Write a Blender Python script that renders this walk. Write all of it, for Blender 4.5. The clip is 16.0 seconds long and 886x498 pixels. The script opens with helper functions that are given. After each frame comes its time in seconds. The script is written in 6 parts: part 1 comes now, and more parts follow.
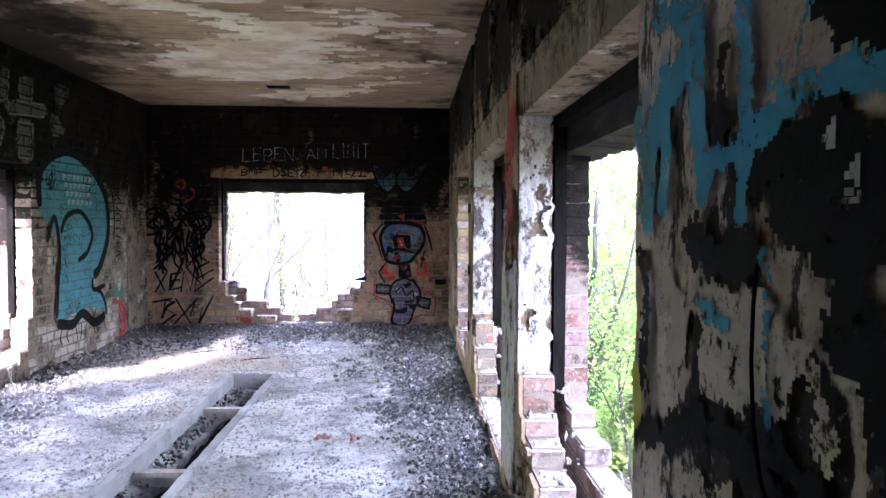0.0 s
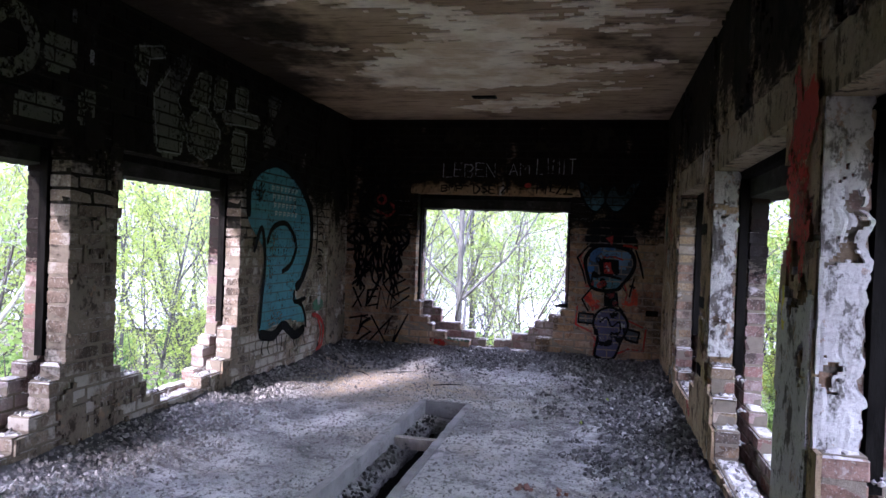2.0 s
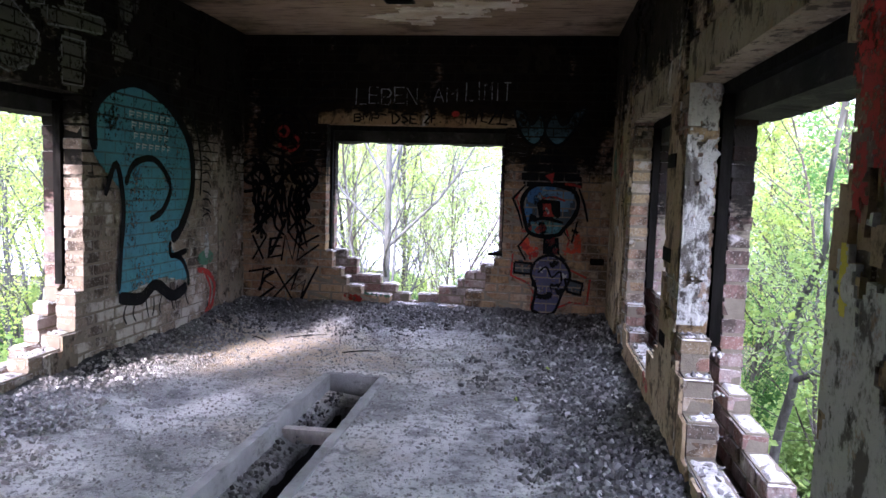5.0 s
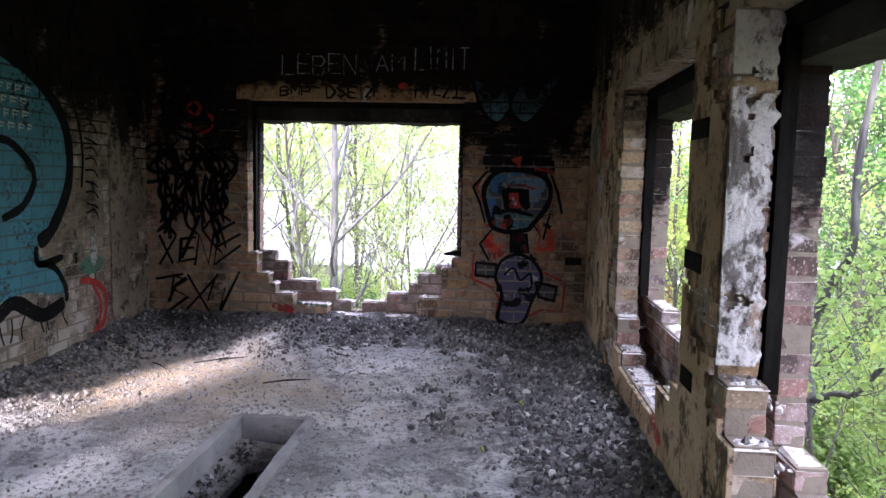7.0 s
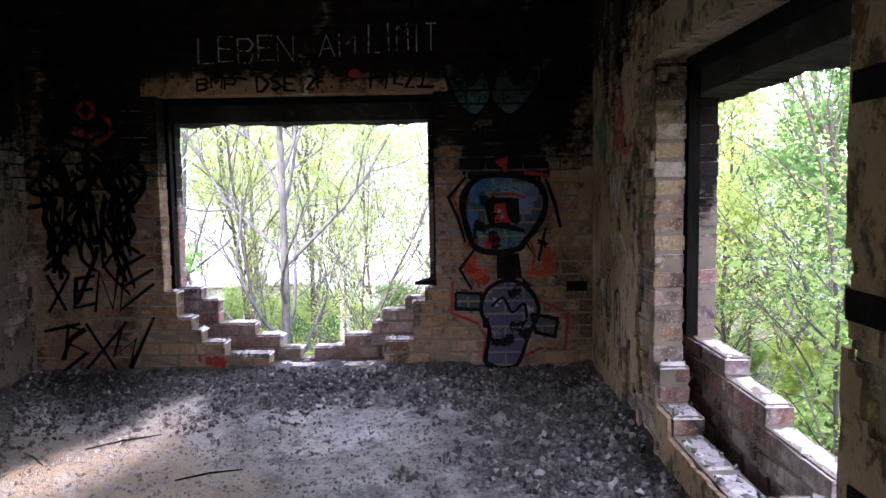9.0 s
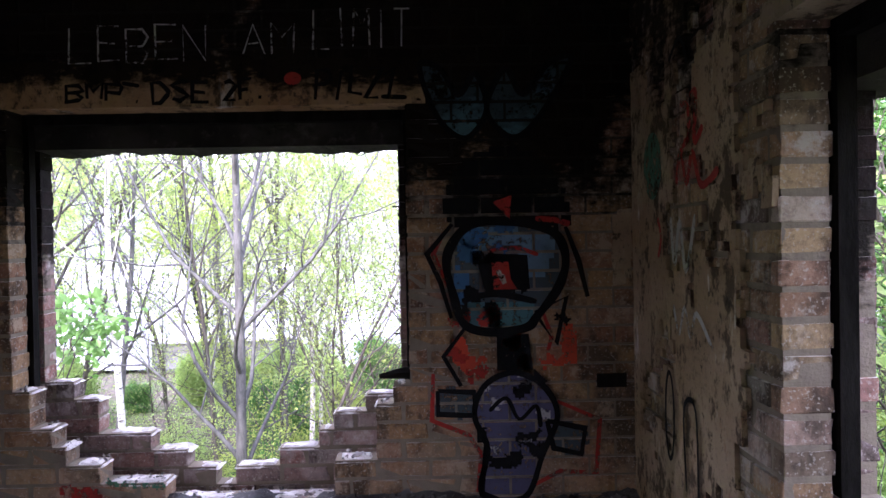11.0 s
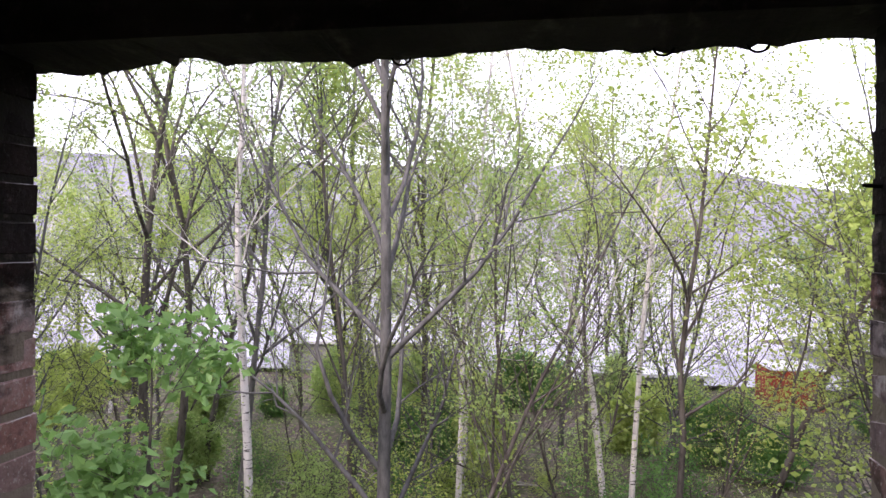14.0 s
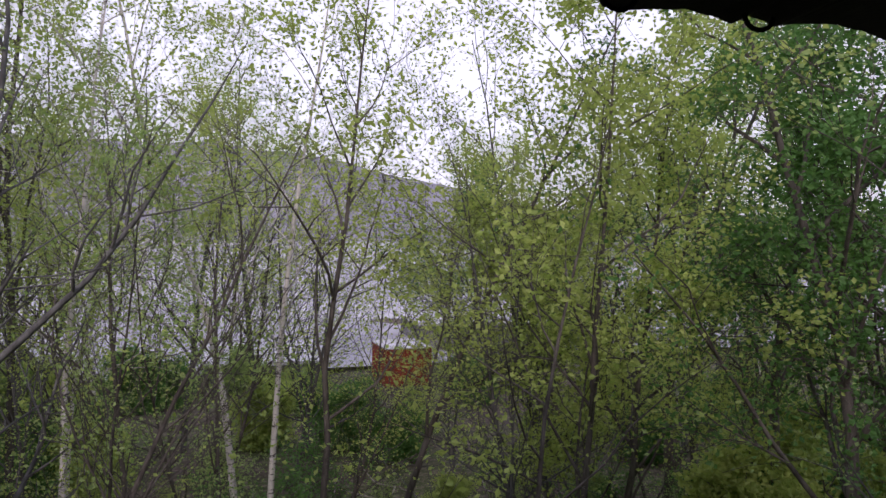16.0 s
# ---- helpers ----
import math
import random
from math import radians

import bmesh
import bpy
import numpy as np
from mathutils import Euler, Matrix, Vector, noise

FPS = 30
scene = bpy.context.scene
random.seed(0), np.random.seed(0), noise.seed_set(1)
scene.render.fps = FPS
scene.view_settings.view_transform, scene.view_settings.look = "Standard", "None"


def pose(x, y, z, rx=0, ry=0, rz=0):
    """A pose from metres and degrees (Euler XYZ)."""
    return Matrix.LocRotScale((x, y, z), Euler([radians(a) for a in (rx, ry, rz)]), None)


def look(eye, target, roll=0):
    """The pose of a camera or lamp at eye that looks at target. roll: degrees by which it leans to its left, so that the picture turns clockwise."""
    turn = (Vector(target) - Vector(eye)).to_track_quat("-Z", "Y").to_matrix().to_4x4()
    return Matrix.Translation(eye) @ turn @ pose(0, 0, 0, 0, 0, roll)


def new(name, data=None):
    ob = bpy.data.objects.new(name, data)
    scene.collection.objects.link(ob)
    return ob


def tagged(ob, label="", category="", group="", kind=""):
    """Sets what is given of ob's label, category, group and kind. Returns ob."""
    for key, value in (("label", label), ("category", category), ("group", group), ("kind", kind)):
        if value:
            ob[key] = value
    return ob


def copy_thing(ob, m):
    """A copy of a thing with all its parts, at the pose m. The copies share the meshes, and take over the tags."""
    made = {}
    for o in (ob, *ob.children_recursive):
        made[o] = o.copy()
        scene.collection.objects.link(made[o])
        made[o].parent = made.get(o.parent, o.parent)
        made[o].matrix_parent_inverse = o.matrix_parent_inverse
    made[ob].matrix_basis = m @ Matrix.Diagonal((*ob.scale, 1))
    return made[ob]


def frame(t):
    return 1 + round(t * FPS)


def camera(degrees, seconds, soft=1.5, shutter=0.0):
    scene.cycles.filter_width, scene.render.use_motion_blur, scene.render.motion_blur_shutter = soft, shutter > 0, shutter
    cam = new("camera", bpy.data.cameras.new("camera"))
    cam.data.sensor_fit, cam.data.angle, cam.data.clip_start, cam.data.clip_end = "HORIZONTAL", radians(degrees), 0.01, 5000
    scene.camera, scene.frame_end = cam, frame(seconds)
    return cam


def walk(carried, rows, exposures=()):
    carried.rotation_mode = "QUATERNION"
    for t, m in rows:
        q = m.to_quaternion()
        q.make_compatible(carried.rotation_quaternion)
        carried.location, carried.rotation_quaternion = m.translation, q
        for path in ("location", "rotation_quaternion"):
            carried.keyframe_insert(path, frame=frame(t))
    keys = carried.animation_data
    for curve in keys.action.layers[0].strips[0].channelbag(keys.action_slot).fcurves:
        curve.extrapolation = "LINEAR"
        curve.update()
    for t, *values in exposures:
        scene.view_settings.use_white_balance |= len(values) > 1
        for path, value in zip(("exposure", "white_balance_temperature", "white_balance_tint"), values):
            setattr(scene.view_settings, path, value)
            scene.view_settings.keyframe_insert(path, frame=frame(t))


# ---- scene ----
cam = camera(63.7, 16.0)
PATH = [
    (0, (1.113, 0.08, 1.524), (1.204, 2.076, 1.448), 0.3),
    (0.5, (1.039, 0.199, 1.501), (1.027, 2.197, 1.403), 1.0),
    (1, (0.959, 0.366, 1.481), (0.947, 2.364, 1.377), 0.5),
    (1.5, (0.912, 0.525, 1.46), (0.823, 2.521, 1.37), 0.2),
    (2, (0.894, 0.736, 1.475), (0.464, 2.689, 1.457), 2.2),
    (2.5, (0.828, 0.888, 1.481), (0.029, 2.721, 1.48), -0.7),
    (3, (0.779, 1.025, 1.486), (-0.115, 2.814, 1.505), 0.2),
    (3.5, (0.738, 1.231, 1.504), (0.181, 3.152, 1.481), 0.7),
    (4, (0.766, 1.443, 1.456), (0.456, 3.413, 1.308), 1.3),
    (4.5, (0.833, 1.73, 1.46), (0.55, 3.701, 1.271), 2.2),
    (5, (0.882, 1.961, 1.463), (0.626, 3.937, 1.287), 1.8),
    (5.2, (0.899, 2.043, 1.485), (0.678, 4.021, 1.289), 1.8),
    (7.3, (0.771, 3.341, 1.425), (0.641, 5.327, 1.228), 1.0),
    (7.5, (0.727, 3.453, 1.439), (0.603, 5.44, 1.244), 0.7),
    (8, (0.675, 3.756, 1.431), (0.588, 5.745, 1.245), 0.4),
    (8.2, (0.673, 3.887, 1.428), (0.598, 5.876, 1.238), -0.1),
    (10.3, (0.633, 5.305, 1.398), (0.644, 7.303, 1.303), -0.6),
    (10.5, (0.659, 5.457, 1.398), (0.661, 7.456, 1.312), -0.7),
    (11, (0.676, 5.866, 1.426), (0.7, 7.866, 1.401), -1.0),
    (11.5, (0.676, 6.273, 1.428), (0.742, 8.272, 1.417), 1.0),
    (12, (0.611, 6.728, 1.454), (0.613, 8.728, 1.445), 1.5),
    (12.5, (0.433, 7.084, 1.458), (0.412, 9.084, 1.434), -0.6),
    (13, (0.248, 7.46, 1.464), (0.058, 9.45, 1.39), -0.5),
    (13.5, (0.125, 7.80, 1.465), (-0.187, 9.775, 1.408), -0.7),
    (14, (-0.07, 8.09, 1.49), (-0.41, 10.06, 1.475), 0.4),
    (14.5, (-0.14, 8.36, 1.495), (-0.42, 10.34, 1.457), 0.0),
    (15, (-0.262, 8.56, 1.508), (-0.325, 10.56, 1.503), 0.35),
    (15.5, (-0.335, 8.72, 1.575), (-0.007, 10.69, 1.568), 0.3),
    (16, (-0.292, 8.96, 1.645), (0.399, 10.836, 1.595), 1.0),
]
EXPOSURES = [(0.0, 3.3, 5200, 34), (0.5, 3.0, 5200, 34), (1.0, 2.3, 5150, 34), (1.5, 2.1, 5100, 35), (2.0, 1.75, 5200, 34), (3.0, 1.8, 5250, 33), (5.0, 2.1, 5300, 31), (8.0, 2.1, 5600, 33), (10.5, 1.8, 5450, 36), (11.0, 1.8, 5450, 37), (11.5, 1.8, 5450, 42), (12.0, 1.75, 5350, 44), (12.5, 1.6, 5400, 43), (13.0, 1.3, 5550, 39), (13.5, 0.8, 5800, 36), (14.0, 0.2, 6000, 34), (14.5, -0.2, 6000, 33), (15.0, -0.42, 5950, 33), (15.5, -0.62, 5850, 33), (16.0, -1.1, 5950, 33)]
walk(cam, [(t, look(eye, target, roll)) for t, eye, target, roll in PATH], EXPOSURES)

# ---- light: a bright, thinly overcast spring sky ----
world = bpy.data.worlds.new("world")
scene.world = world
world.use_nodes = True
wn, wl = world.node_tree.nodes, world.node_tree.links
sky = wn.new("ShaderNodeTexSky")
sky.sky_type = "NISHITA"
sky.sun_disc = False
sky.sun_elevation, sky.sun_rotation = radians(26), radians(205)
sky.air_density, sky.dust_density, sky.ozone_density = 1.0, 4.0, 1.0
haze = wn.new("ShaderNodeMix")
haze.data_type = "RGBA"
haze.inputs[0].default_value = 0.65
haze.inputs[7].default_value = (22.0, 22.5, 23.0, 1)
wl.new(sky.outputs[0], haze.inputs[6])
wl.new(haze.outputs[2], wn["Background"].inputs[0])
wn["Background"].inputs[1].default_value = 0.15

sun = new("sun", bpy.data.lights.new("sun", "SUN"))
sun.data.energy, sun.data.angle, sun.data.color = 3.4, radians(5), (1.0, 0.88, 0.69)
sun.matrix_world = look((-20, -42, 23), (0, 0, 0))

# ---- materials ----


class Nodes:
    """A node material, written as nested calls."""

    def __init__(self, name, rough=0.85, spec=0.25):
        self.m = bpy.data.materials.new(name)
        self.m.use_nodes = True
        self.t = self.m.node_tree
        self.b = self.t.nodes["Principled BSDF"]
        self.b.inputs["Roughness"].default_value = rough
        self.b.inputs["Specular IOR Level"].default_value = spec

    def put(self, socket, v):
        if isinstance(v, bpy.types.NodeSocket):
            self.t.links.new(v, socket)
        elif isinstance(v, tuple) and len(v) == 3 and socket.type == "RGBA":
            socket.default_value = (*v, 1)
        else:
            socket.default_value = v

    def pos(self):
        return self.t.nodes.new("ShaderNodeNewGeometry").outputs["Position"]

    def island(self):
        return self.t.nodes.new("ShaderNodeNewGeometry").outputs["Random Per Island"]

    def each(self):
        return self.t.nodes.new("ShaderNodeObjectInfo").outputs["Random"]

    def mark(self, name):
        n = self.t.nodes.new("ShaderNodeAttribute")
        n.attribute_name = name
        return n.outputs["Fac"]

    def facing_up(self):
        n = self.t.nodes.new("ShaderNodeSeparateXYZ")
        self.put(n.inputs[0], self.t.nodes.new("ShaderNodeNewGeometry").outputs["Normal"])
        return n.outputs[2]

    def z(self):
        n = self.t.nodes.new("ShaderNodeSeparateXYZ")
        self.put(n.inputs[0], self.pos())
        return n.outputs[2]

    def noise(self, scale, detail=4.0, rough=0.55, squash=(1, 1, 1), shift=(0, 0, 0)):
        mp = self.t.nodes.new("ShaderNodeMapping")
        mp.inputs["Scale"].default_value = squash
        mp.inputs["Location"].default_value = shift
        self.put(mp.inputs[0], self.pos())
        n = self.t.nodes.new("ShaderNodeTexNoise")
        n.inputs["Scale"].default_value, n.inputs["Detail"].default_value, n.inputs["Roughness"].default_value = scale, detail, rough
        self.put(n.inputs["Vector"], mp.outputs[0])
        return n.outputs[0]

    def ramp(self, v, lo, hi, a=0.0, b=1.0):
        n = self.t.nodes.new("ShaderNodeMapRange")
        n.interpolation_type = "SMOOTHSTEP"
        for i, x in enumerate((v, lo, hi, a, b)):
            self.put(n.inputs[i], x)
        return n.outputs[0]

    def op(self, kind, a, b=0.0):
        n = self.t.nodes.new("ShaderNodeMath")
        n.operation = kind
        self.put(n.inputs[0], a)
        self.put(n.inputs[1], b)
        return n.outputs[0]

    def mix(self, f, a, b, kind="MIX"):
        n = self.t.nodes.new("ShaderNodeMix")
        n.data_type, n.blend_type = "RGBA", kind
        self.put(n.inputs[0], f)
        self.put(n.inputs[6], a)
        self.put(n.inputs[7], b)
        return n.outputs[2]

    def steps(self, v, *colours):
        n = self.t.nodes.new("ShaderNodeValToRGB")
        self.put(n.inputs[0], v)
        n.color_ramp.interpolation = "LINEAR"
        while len(n.color_ramp.elements) < len(colours):
            n.color_ramp.elements.new(0.5)
        for i, c in enumerate(colours):
            n.color_ramp.elements[i].position = i / (len(colours) - 1)
            n.color_ramp.elements[i].color = (*c, 1)
        return n.outputs[0]

    def done(self, colour, height=None, strength=0.5, distance=0.01, rough=None):
        self.put(self.b.inputs["Base Color"], colour)
        if rough is not None:
            self.put(self.b.inputs["Roughness"], rough)
        if height is not None:
            n = self.t.nodes.new("ShaderNodeBump")
            n.inputs["Strength"].default_value, n.inputs["Distance"].default_value = strength, distance
            self.put(n.inputs["Height"], height)
            self.put(self.b.inputs["Normal"], n.outputs[0])
        return self.m


def soot(k, colour, low, high, amount=0.95):
    """Smoke stains of the old fire: streaked patches that thin out downwards."""
    rise = k.ramp(k.z(), low, high)
    patch = k.noise(2.3, 6.0, 0.65, (1, 1, 0.5))
    fine = k.noise(16.0, 4.0, 0.6, (1, 1, 2.5))
    f = k.op("ADD", k.op("MULTIPLY", rise, 1.15), k.op("MULTIPLY", k.op("SUBTRACT", patch, 0.51), 2.8))
    f = k.op("ADD", f, k.op("MULTIPLY", k.op("SUBTRACT", fine, 0.5), 1.1))
    return k.mix(k.op("MULTIPLY", k.ramp(f, 0.25, 0.8), amount), colour, (0.0055, 0.005, 0.0045))


def brick_material(name, source, colours, paint, paint_amount, low, high, amount=0.95):
    k = Nodes(name, 0.95, 0.06)
    pick = k.each() if source == "object" else k.island()
    base = k.steps(pick, *colours)
    base = k.mix(k.ramp(k.noise(34, 5, 0.7), 0.42, 0.72, 0, 0.55), base, (0.08, 0.06, 0.045))
    base = k.mix(k.ramp(k.noise(4.2, 7, 0.7, (1, 1, 0.7), (1, 8, 3)), 0.46, 0.62, 0, 0.85), base, (0.05, 0.04, 0.032))
    base = k.mix(k.ramp(k.noise(90, 3, 0.6), 0.58, 0.66, 0, 0.6), base, (0.42, 0.39, 0.35))
    old = k.ramp(k.op("ADD", k.noise(5.5, 7, 0.72, (1, 1, 1), (3, 1, 7)), k.op("MULTIPLY", pick, 0.05)), 0.62 - paint_amount * 0.25, 0.72 - paint_amount * 0.25, 0, 0.8)
    base = k.mix(old, base, paint)
    wash = k.op("ADD", k.noise(3.2, 7, 0.7, (1, 1, 0.8), (5, 5, 2)), k.ramp(k.z(), 1.1, 0.2, 0, 0.10))
    base = k.mix(k.ramp(wash, 0.56, 0.66, 0, 0.75 if name.startswith("grimy") else 0.3), base, tuple(min(0.6, v * 1.25) for v in paint))
    base = soot(k, base, low, high, amount)
    # upward faces are mixed towards a pale mortar tone, in ragged patches
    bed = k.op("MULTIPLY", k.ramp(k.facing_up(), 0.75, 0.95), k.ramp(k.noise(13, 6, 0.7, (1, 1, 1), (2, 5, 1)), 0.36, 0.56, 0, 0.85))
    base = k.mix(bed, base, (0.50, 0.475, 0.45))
    h = k.op("ADD", k.noise(60, 6, 0.7), k.op("MULTIPLY", k.noise(14, 3), 0.6))
    return k.done(base, h, 0.55, 0.008)


OCHRE = ((0.29, 0.175, 0.085), (0.32, 0.21, 0.115), (0.23, 0.125, 0.07), (0.27, 0.15, 0.095), (0.22, 0.145, 0.085))
DULL = ((0.33, 0.225, 0.115), (0.20, 0.115, 0.09), (0.38, 0.28, 0.16), (0.11, 0.09, 0.08), (0.36, 0.26, 0.15), (0.24, 0.13, 0.105), (0.42, 0.36, 0.29))
GRIM = ((0.20, 0.15, 0.11), (0.27, 0.22, 0.17), (0.17, 0.13, 0.10), (0.24, 0.185, 0.14), (0.29, 0.25, 0.21))
RED = ((0.25, 0.13, 0.105), (0.22, 0.17, 0.16), (0.27, 0.145, 0.12), (0.20, 0.16, 0.16), (0.26, 0.18, 0.16))
WHITE = (0.44, 0.41, 0.37)
M = {}
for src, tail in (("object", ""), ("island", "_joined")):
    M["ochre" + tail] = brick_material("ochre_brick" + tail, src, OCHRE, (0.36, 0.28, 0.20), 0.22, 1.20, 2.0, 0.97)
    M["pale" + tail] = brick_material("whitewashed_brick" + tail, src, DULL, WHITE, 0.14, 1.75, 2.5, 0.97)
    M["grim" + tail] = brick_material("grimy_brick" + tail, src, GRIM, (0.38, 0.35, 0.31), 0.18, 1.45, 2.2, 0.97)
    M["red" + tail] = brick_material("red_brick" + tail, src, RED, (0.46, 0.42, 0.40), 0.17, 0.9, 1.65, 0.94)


def mortar(name, low, high):
    k = Nodes(name, 0.95, 0.1)
    c = k.mix(k.noise(20, 5), (0.13, 0.105, 0.08), (0.25, 0.215, 0.17))
    return k.done(soot(k, c, low, high), k.noise(90, 4), 0.6, 0.006)


def lime_bed():
    k = Nodes("old_lime_mortar", 0.95, 0.08)
    c = k.mix(k.ramp(k.noise(9, 6, 0.65), 0.36, 0.62), (0.36, 0.335, 0.32), (0.60, 0.575, 0.555))
    c = k.mix(k.ramp(k.noise(30, 6, 0.75), 0.56, 0.66, 0, 0.8), c, (0.12, 0.10, 0.085))
    return k.done(c, k.op("ADD", k.noise(50, 6, 0.7), k.noise(14, 4)), 0.7, 0.012)


def plaster(name, a, b, low, high, amount=0.9):
    k = Nodes(name, 0.95, 0.06)
    c = k.mix(k.ramp(k.noise(2.2, 6, 0.6), 0.35, 0.65), a, b)
    c = k.mix(k.ramp(k.noise(7.5, 8, 0.72, (1, 1, 0.7), (5, 2, 1)), 0.515, 0.60, 0, 0.82), c, (0.04, 0.03, 0.022))
    c = k.mix(k.ramp(k.noise(17, 7, 0.75, (1, 1, 0.8), (2, 6, 4)), 0.58, 0.63, 0, 0.75), c, (0.03, 0.024, 0.02))
    c = k.mix(k.ramp(k.noise(10, 7, 0.75, (1, 1, 0.8), (7, 3, 8)), 0.58, 0.62, 0, 0.6), c, (0.30, 0.19, 0.12))
    c = k.mix(k.ramp(k.noise(5.0, 6, 0.7, (1, 1, 0.3), (9, 4, 2)), 0.60, 0.68, 0, 0.75), c, (0.60, 0.56, 0.50))
    c = k.mix(k.ramp(k.noise(38, 5, 0.7), 0.5, 0.75, 0, 0.5), c, (0.07, 0.06, 0.05))
    return k.done(soot(k, c, low, high, amount), k.op("ADD", k.noise(45, 6, 0.7), k.noise(9, 4)), 0.6, 0.012)


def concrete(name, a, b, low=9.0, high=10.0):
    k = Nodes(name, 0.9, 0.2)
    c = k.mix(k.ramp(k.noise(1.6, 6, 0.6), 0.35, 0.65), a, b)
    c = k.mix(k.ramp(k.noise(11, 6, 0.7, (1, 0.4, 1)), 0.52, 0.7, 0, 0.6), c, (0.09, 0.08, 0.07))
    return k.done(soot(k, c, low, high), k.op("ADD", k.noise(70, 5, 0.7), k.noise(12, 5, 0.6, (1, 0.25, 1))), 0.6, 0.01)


def west_dark(k, c):
    """Darkens the ceiling towards the west wall, ending northwards, with a ragged edge."""
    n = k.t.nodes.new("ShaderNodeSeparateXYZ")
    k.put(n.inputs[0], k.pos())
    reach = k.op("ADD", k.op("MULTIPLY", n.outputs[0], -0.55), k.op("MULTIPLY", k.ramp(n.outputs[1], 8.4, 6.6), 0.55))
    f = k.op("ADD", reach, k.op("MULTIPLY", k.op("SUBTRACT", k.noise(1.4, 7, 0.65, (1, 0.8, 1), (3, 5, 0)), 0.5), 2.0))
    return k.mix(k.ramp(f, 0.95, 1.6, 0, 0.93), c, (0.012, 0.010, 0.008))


def ceiling_material():
    k = Nodes("sooty_concrete", 0.95, 0.05)
    c = k.mix(k.ramp(k.noise(1.1, 6, 0.6), 0.35, 0.65), (0.34, 0.24, 0.15), (0.48, 0.355, 0.235))
    c = k.mix(k.ramp(k.noise(9, 6, 0.7, (0.35, 3.0, 1)), 0.50, 0.66, 0, 0.65), c, (0.07, 0.05, 0.035))
    c = k.mix(k.ramp(k.noise(0.75, 5, 0.65, (1, 1, 1), (2, 7, 0)), 0.53, 0.68, 0, 0.88), c, (0.018, 0.014, 0.011))
    c = west_dark(k, c)
    return k.done(c, k.op("ADD", k.noise(10, 5, 0.6, (0.3, 3, 1)), k.noise(60, 5, 0.7)), 0.7, 0.012)


def limewash():
    k = Nodes("flaking_limewash", 0.9, 0.15)
    c = k.mix(k.ramp(k.noise(2.4, 6, 0.62), 0.38, 0.62), (0.80, 0.71, 0.57), (0.60, 0.46, 0.31))
    c = k.mix(k.ramp(k.noise(13, 6, 0.7, (0.5, 2, 1)), 0.52, 0.7, 0, 0.55), c, (0.20, 0.15, 0.10))
    c = west_dark(k, c)
    return k.done(c, k.noise(40, 6, 0.7), 0.4, 0.008)


def dust_floor():
    k = Nodes("ash_and_dust", 0.95, 0.12)
    grit = k.noise(26, 8, 0.75)
    c = k.mix(k.ramp(k.noise(1.3, 6, 0.62), 0.40, 0.60), (0.31, 0.305, 0.305), (0.62, 0.61, 0.605))
    c = k.mix(k.ramp(k.noise(0.8, 4, 0.6, (1, 1, 1), (4, 2, 0)), 0.55, 0.66, 0, 0.55), c, (0.44, 0.37, 0.29))
    c = k.mix(k.ramp(k.noise(3.4, 7, 0.72, (1, 1, 1), (6, 1, 0)), 0.51, 0.62, 0, 0.65), c, (0.11, 0.107, 0.11))
    c = k.mix(k.ramp(grit, 0.50, 0.64, 0, 0.8), c, (0.08, 0.075, 0.075))
    c = k.mix(k.ramp(k.noise(55, 5, 0.7), 0.60, 0.68, 0, 0.8), c, (0.62, 0.61, 0.60))
    # the warm patch of sunlight is put into the dust colour here
    c = k.mix(k.op("MULTIPLY", k.mark("sun_patch"), k.ramp(k.noise(9, 7, 0.7, (1, 1, 1), (1, 3, 0)), 0.36, 0.6, 0.35, 0.95)), c, (0.50, 0.40, 0.28))
    cover = k.op("ADD", k.mark("cinders"), k.op("MULTIPLY", k.op("SUBTRACT", k.noise(7, 8, 0.75, (1, 1, 1), (8, 5, 0)), 0.5), 1.6))
    heap = k.mix(k.ramp(k.noise(2.0, 6, 0.65), 0.4, 0.62), (0.05, 0.048, 0.05), (0.14, 0.136, 0.138))
    heap = k.mix(k.ramp(k.noise(30, 8, 0.78), 0.54, 0.66, 0, 0.75), heap, (0.40, 0.39, 0.385))
    c = k.mix(k.ramp(cover, 0.3, 0.8, 0, 0.95), c, heap)
    return k.done(c, k.op("ADD", grit, k.op("MULTIPLY", k.noise(90, 5, 0.7), 0.6)), 1.0, 0.025)


def rubble():
    k = Nodes("rubble", 0.95, 0.12)
    c = k.steps(k.island(), (0.10, 0.095, 0.095), (0.27, 0.26, 0.255), (0.15, 0.14, 0.135), (0.40, 0.385, 0.37), (0.22, 0.20, 0.19), (0.60, 0.58, 0.56))
    return k.done(k.mix(k.ramp(k.noise(70, 4), 0.4, 0.7, 0, 0.5), c, (0.2, 0.19, 0.18)), k.noise(120, 4), 0.5, 0.004)


def cinder():
    k = Nodes("cinders", 0.95, 0.1)
    c = k.steps(k.island(), (0.035, 0.033, 0.033), (0.14, 0.136, 0.135), (0.06, 0.057, 0.056), (0.25, 0.243, 0.24), (0.08, 0.077, 0.075), (0.44, 0.43, 0.42))
    return k.done(c, k.noise(120, 4), 0.5, 0.004)


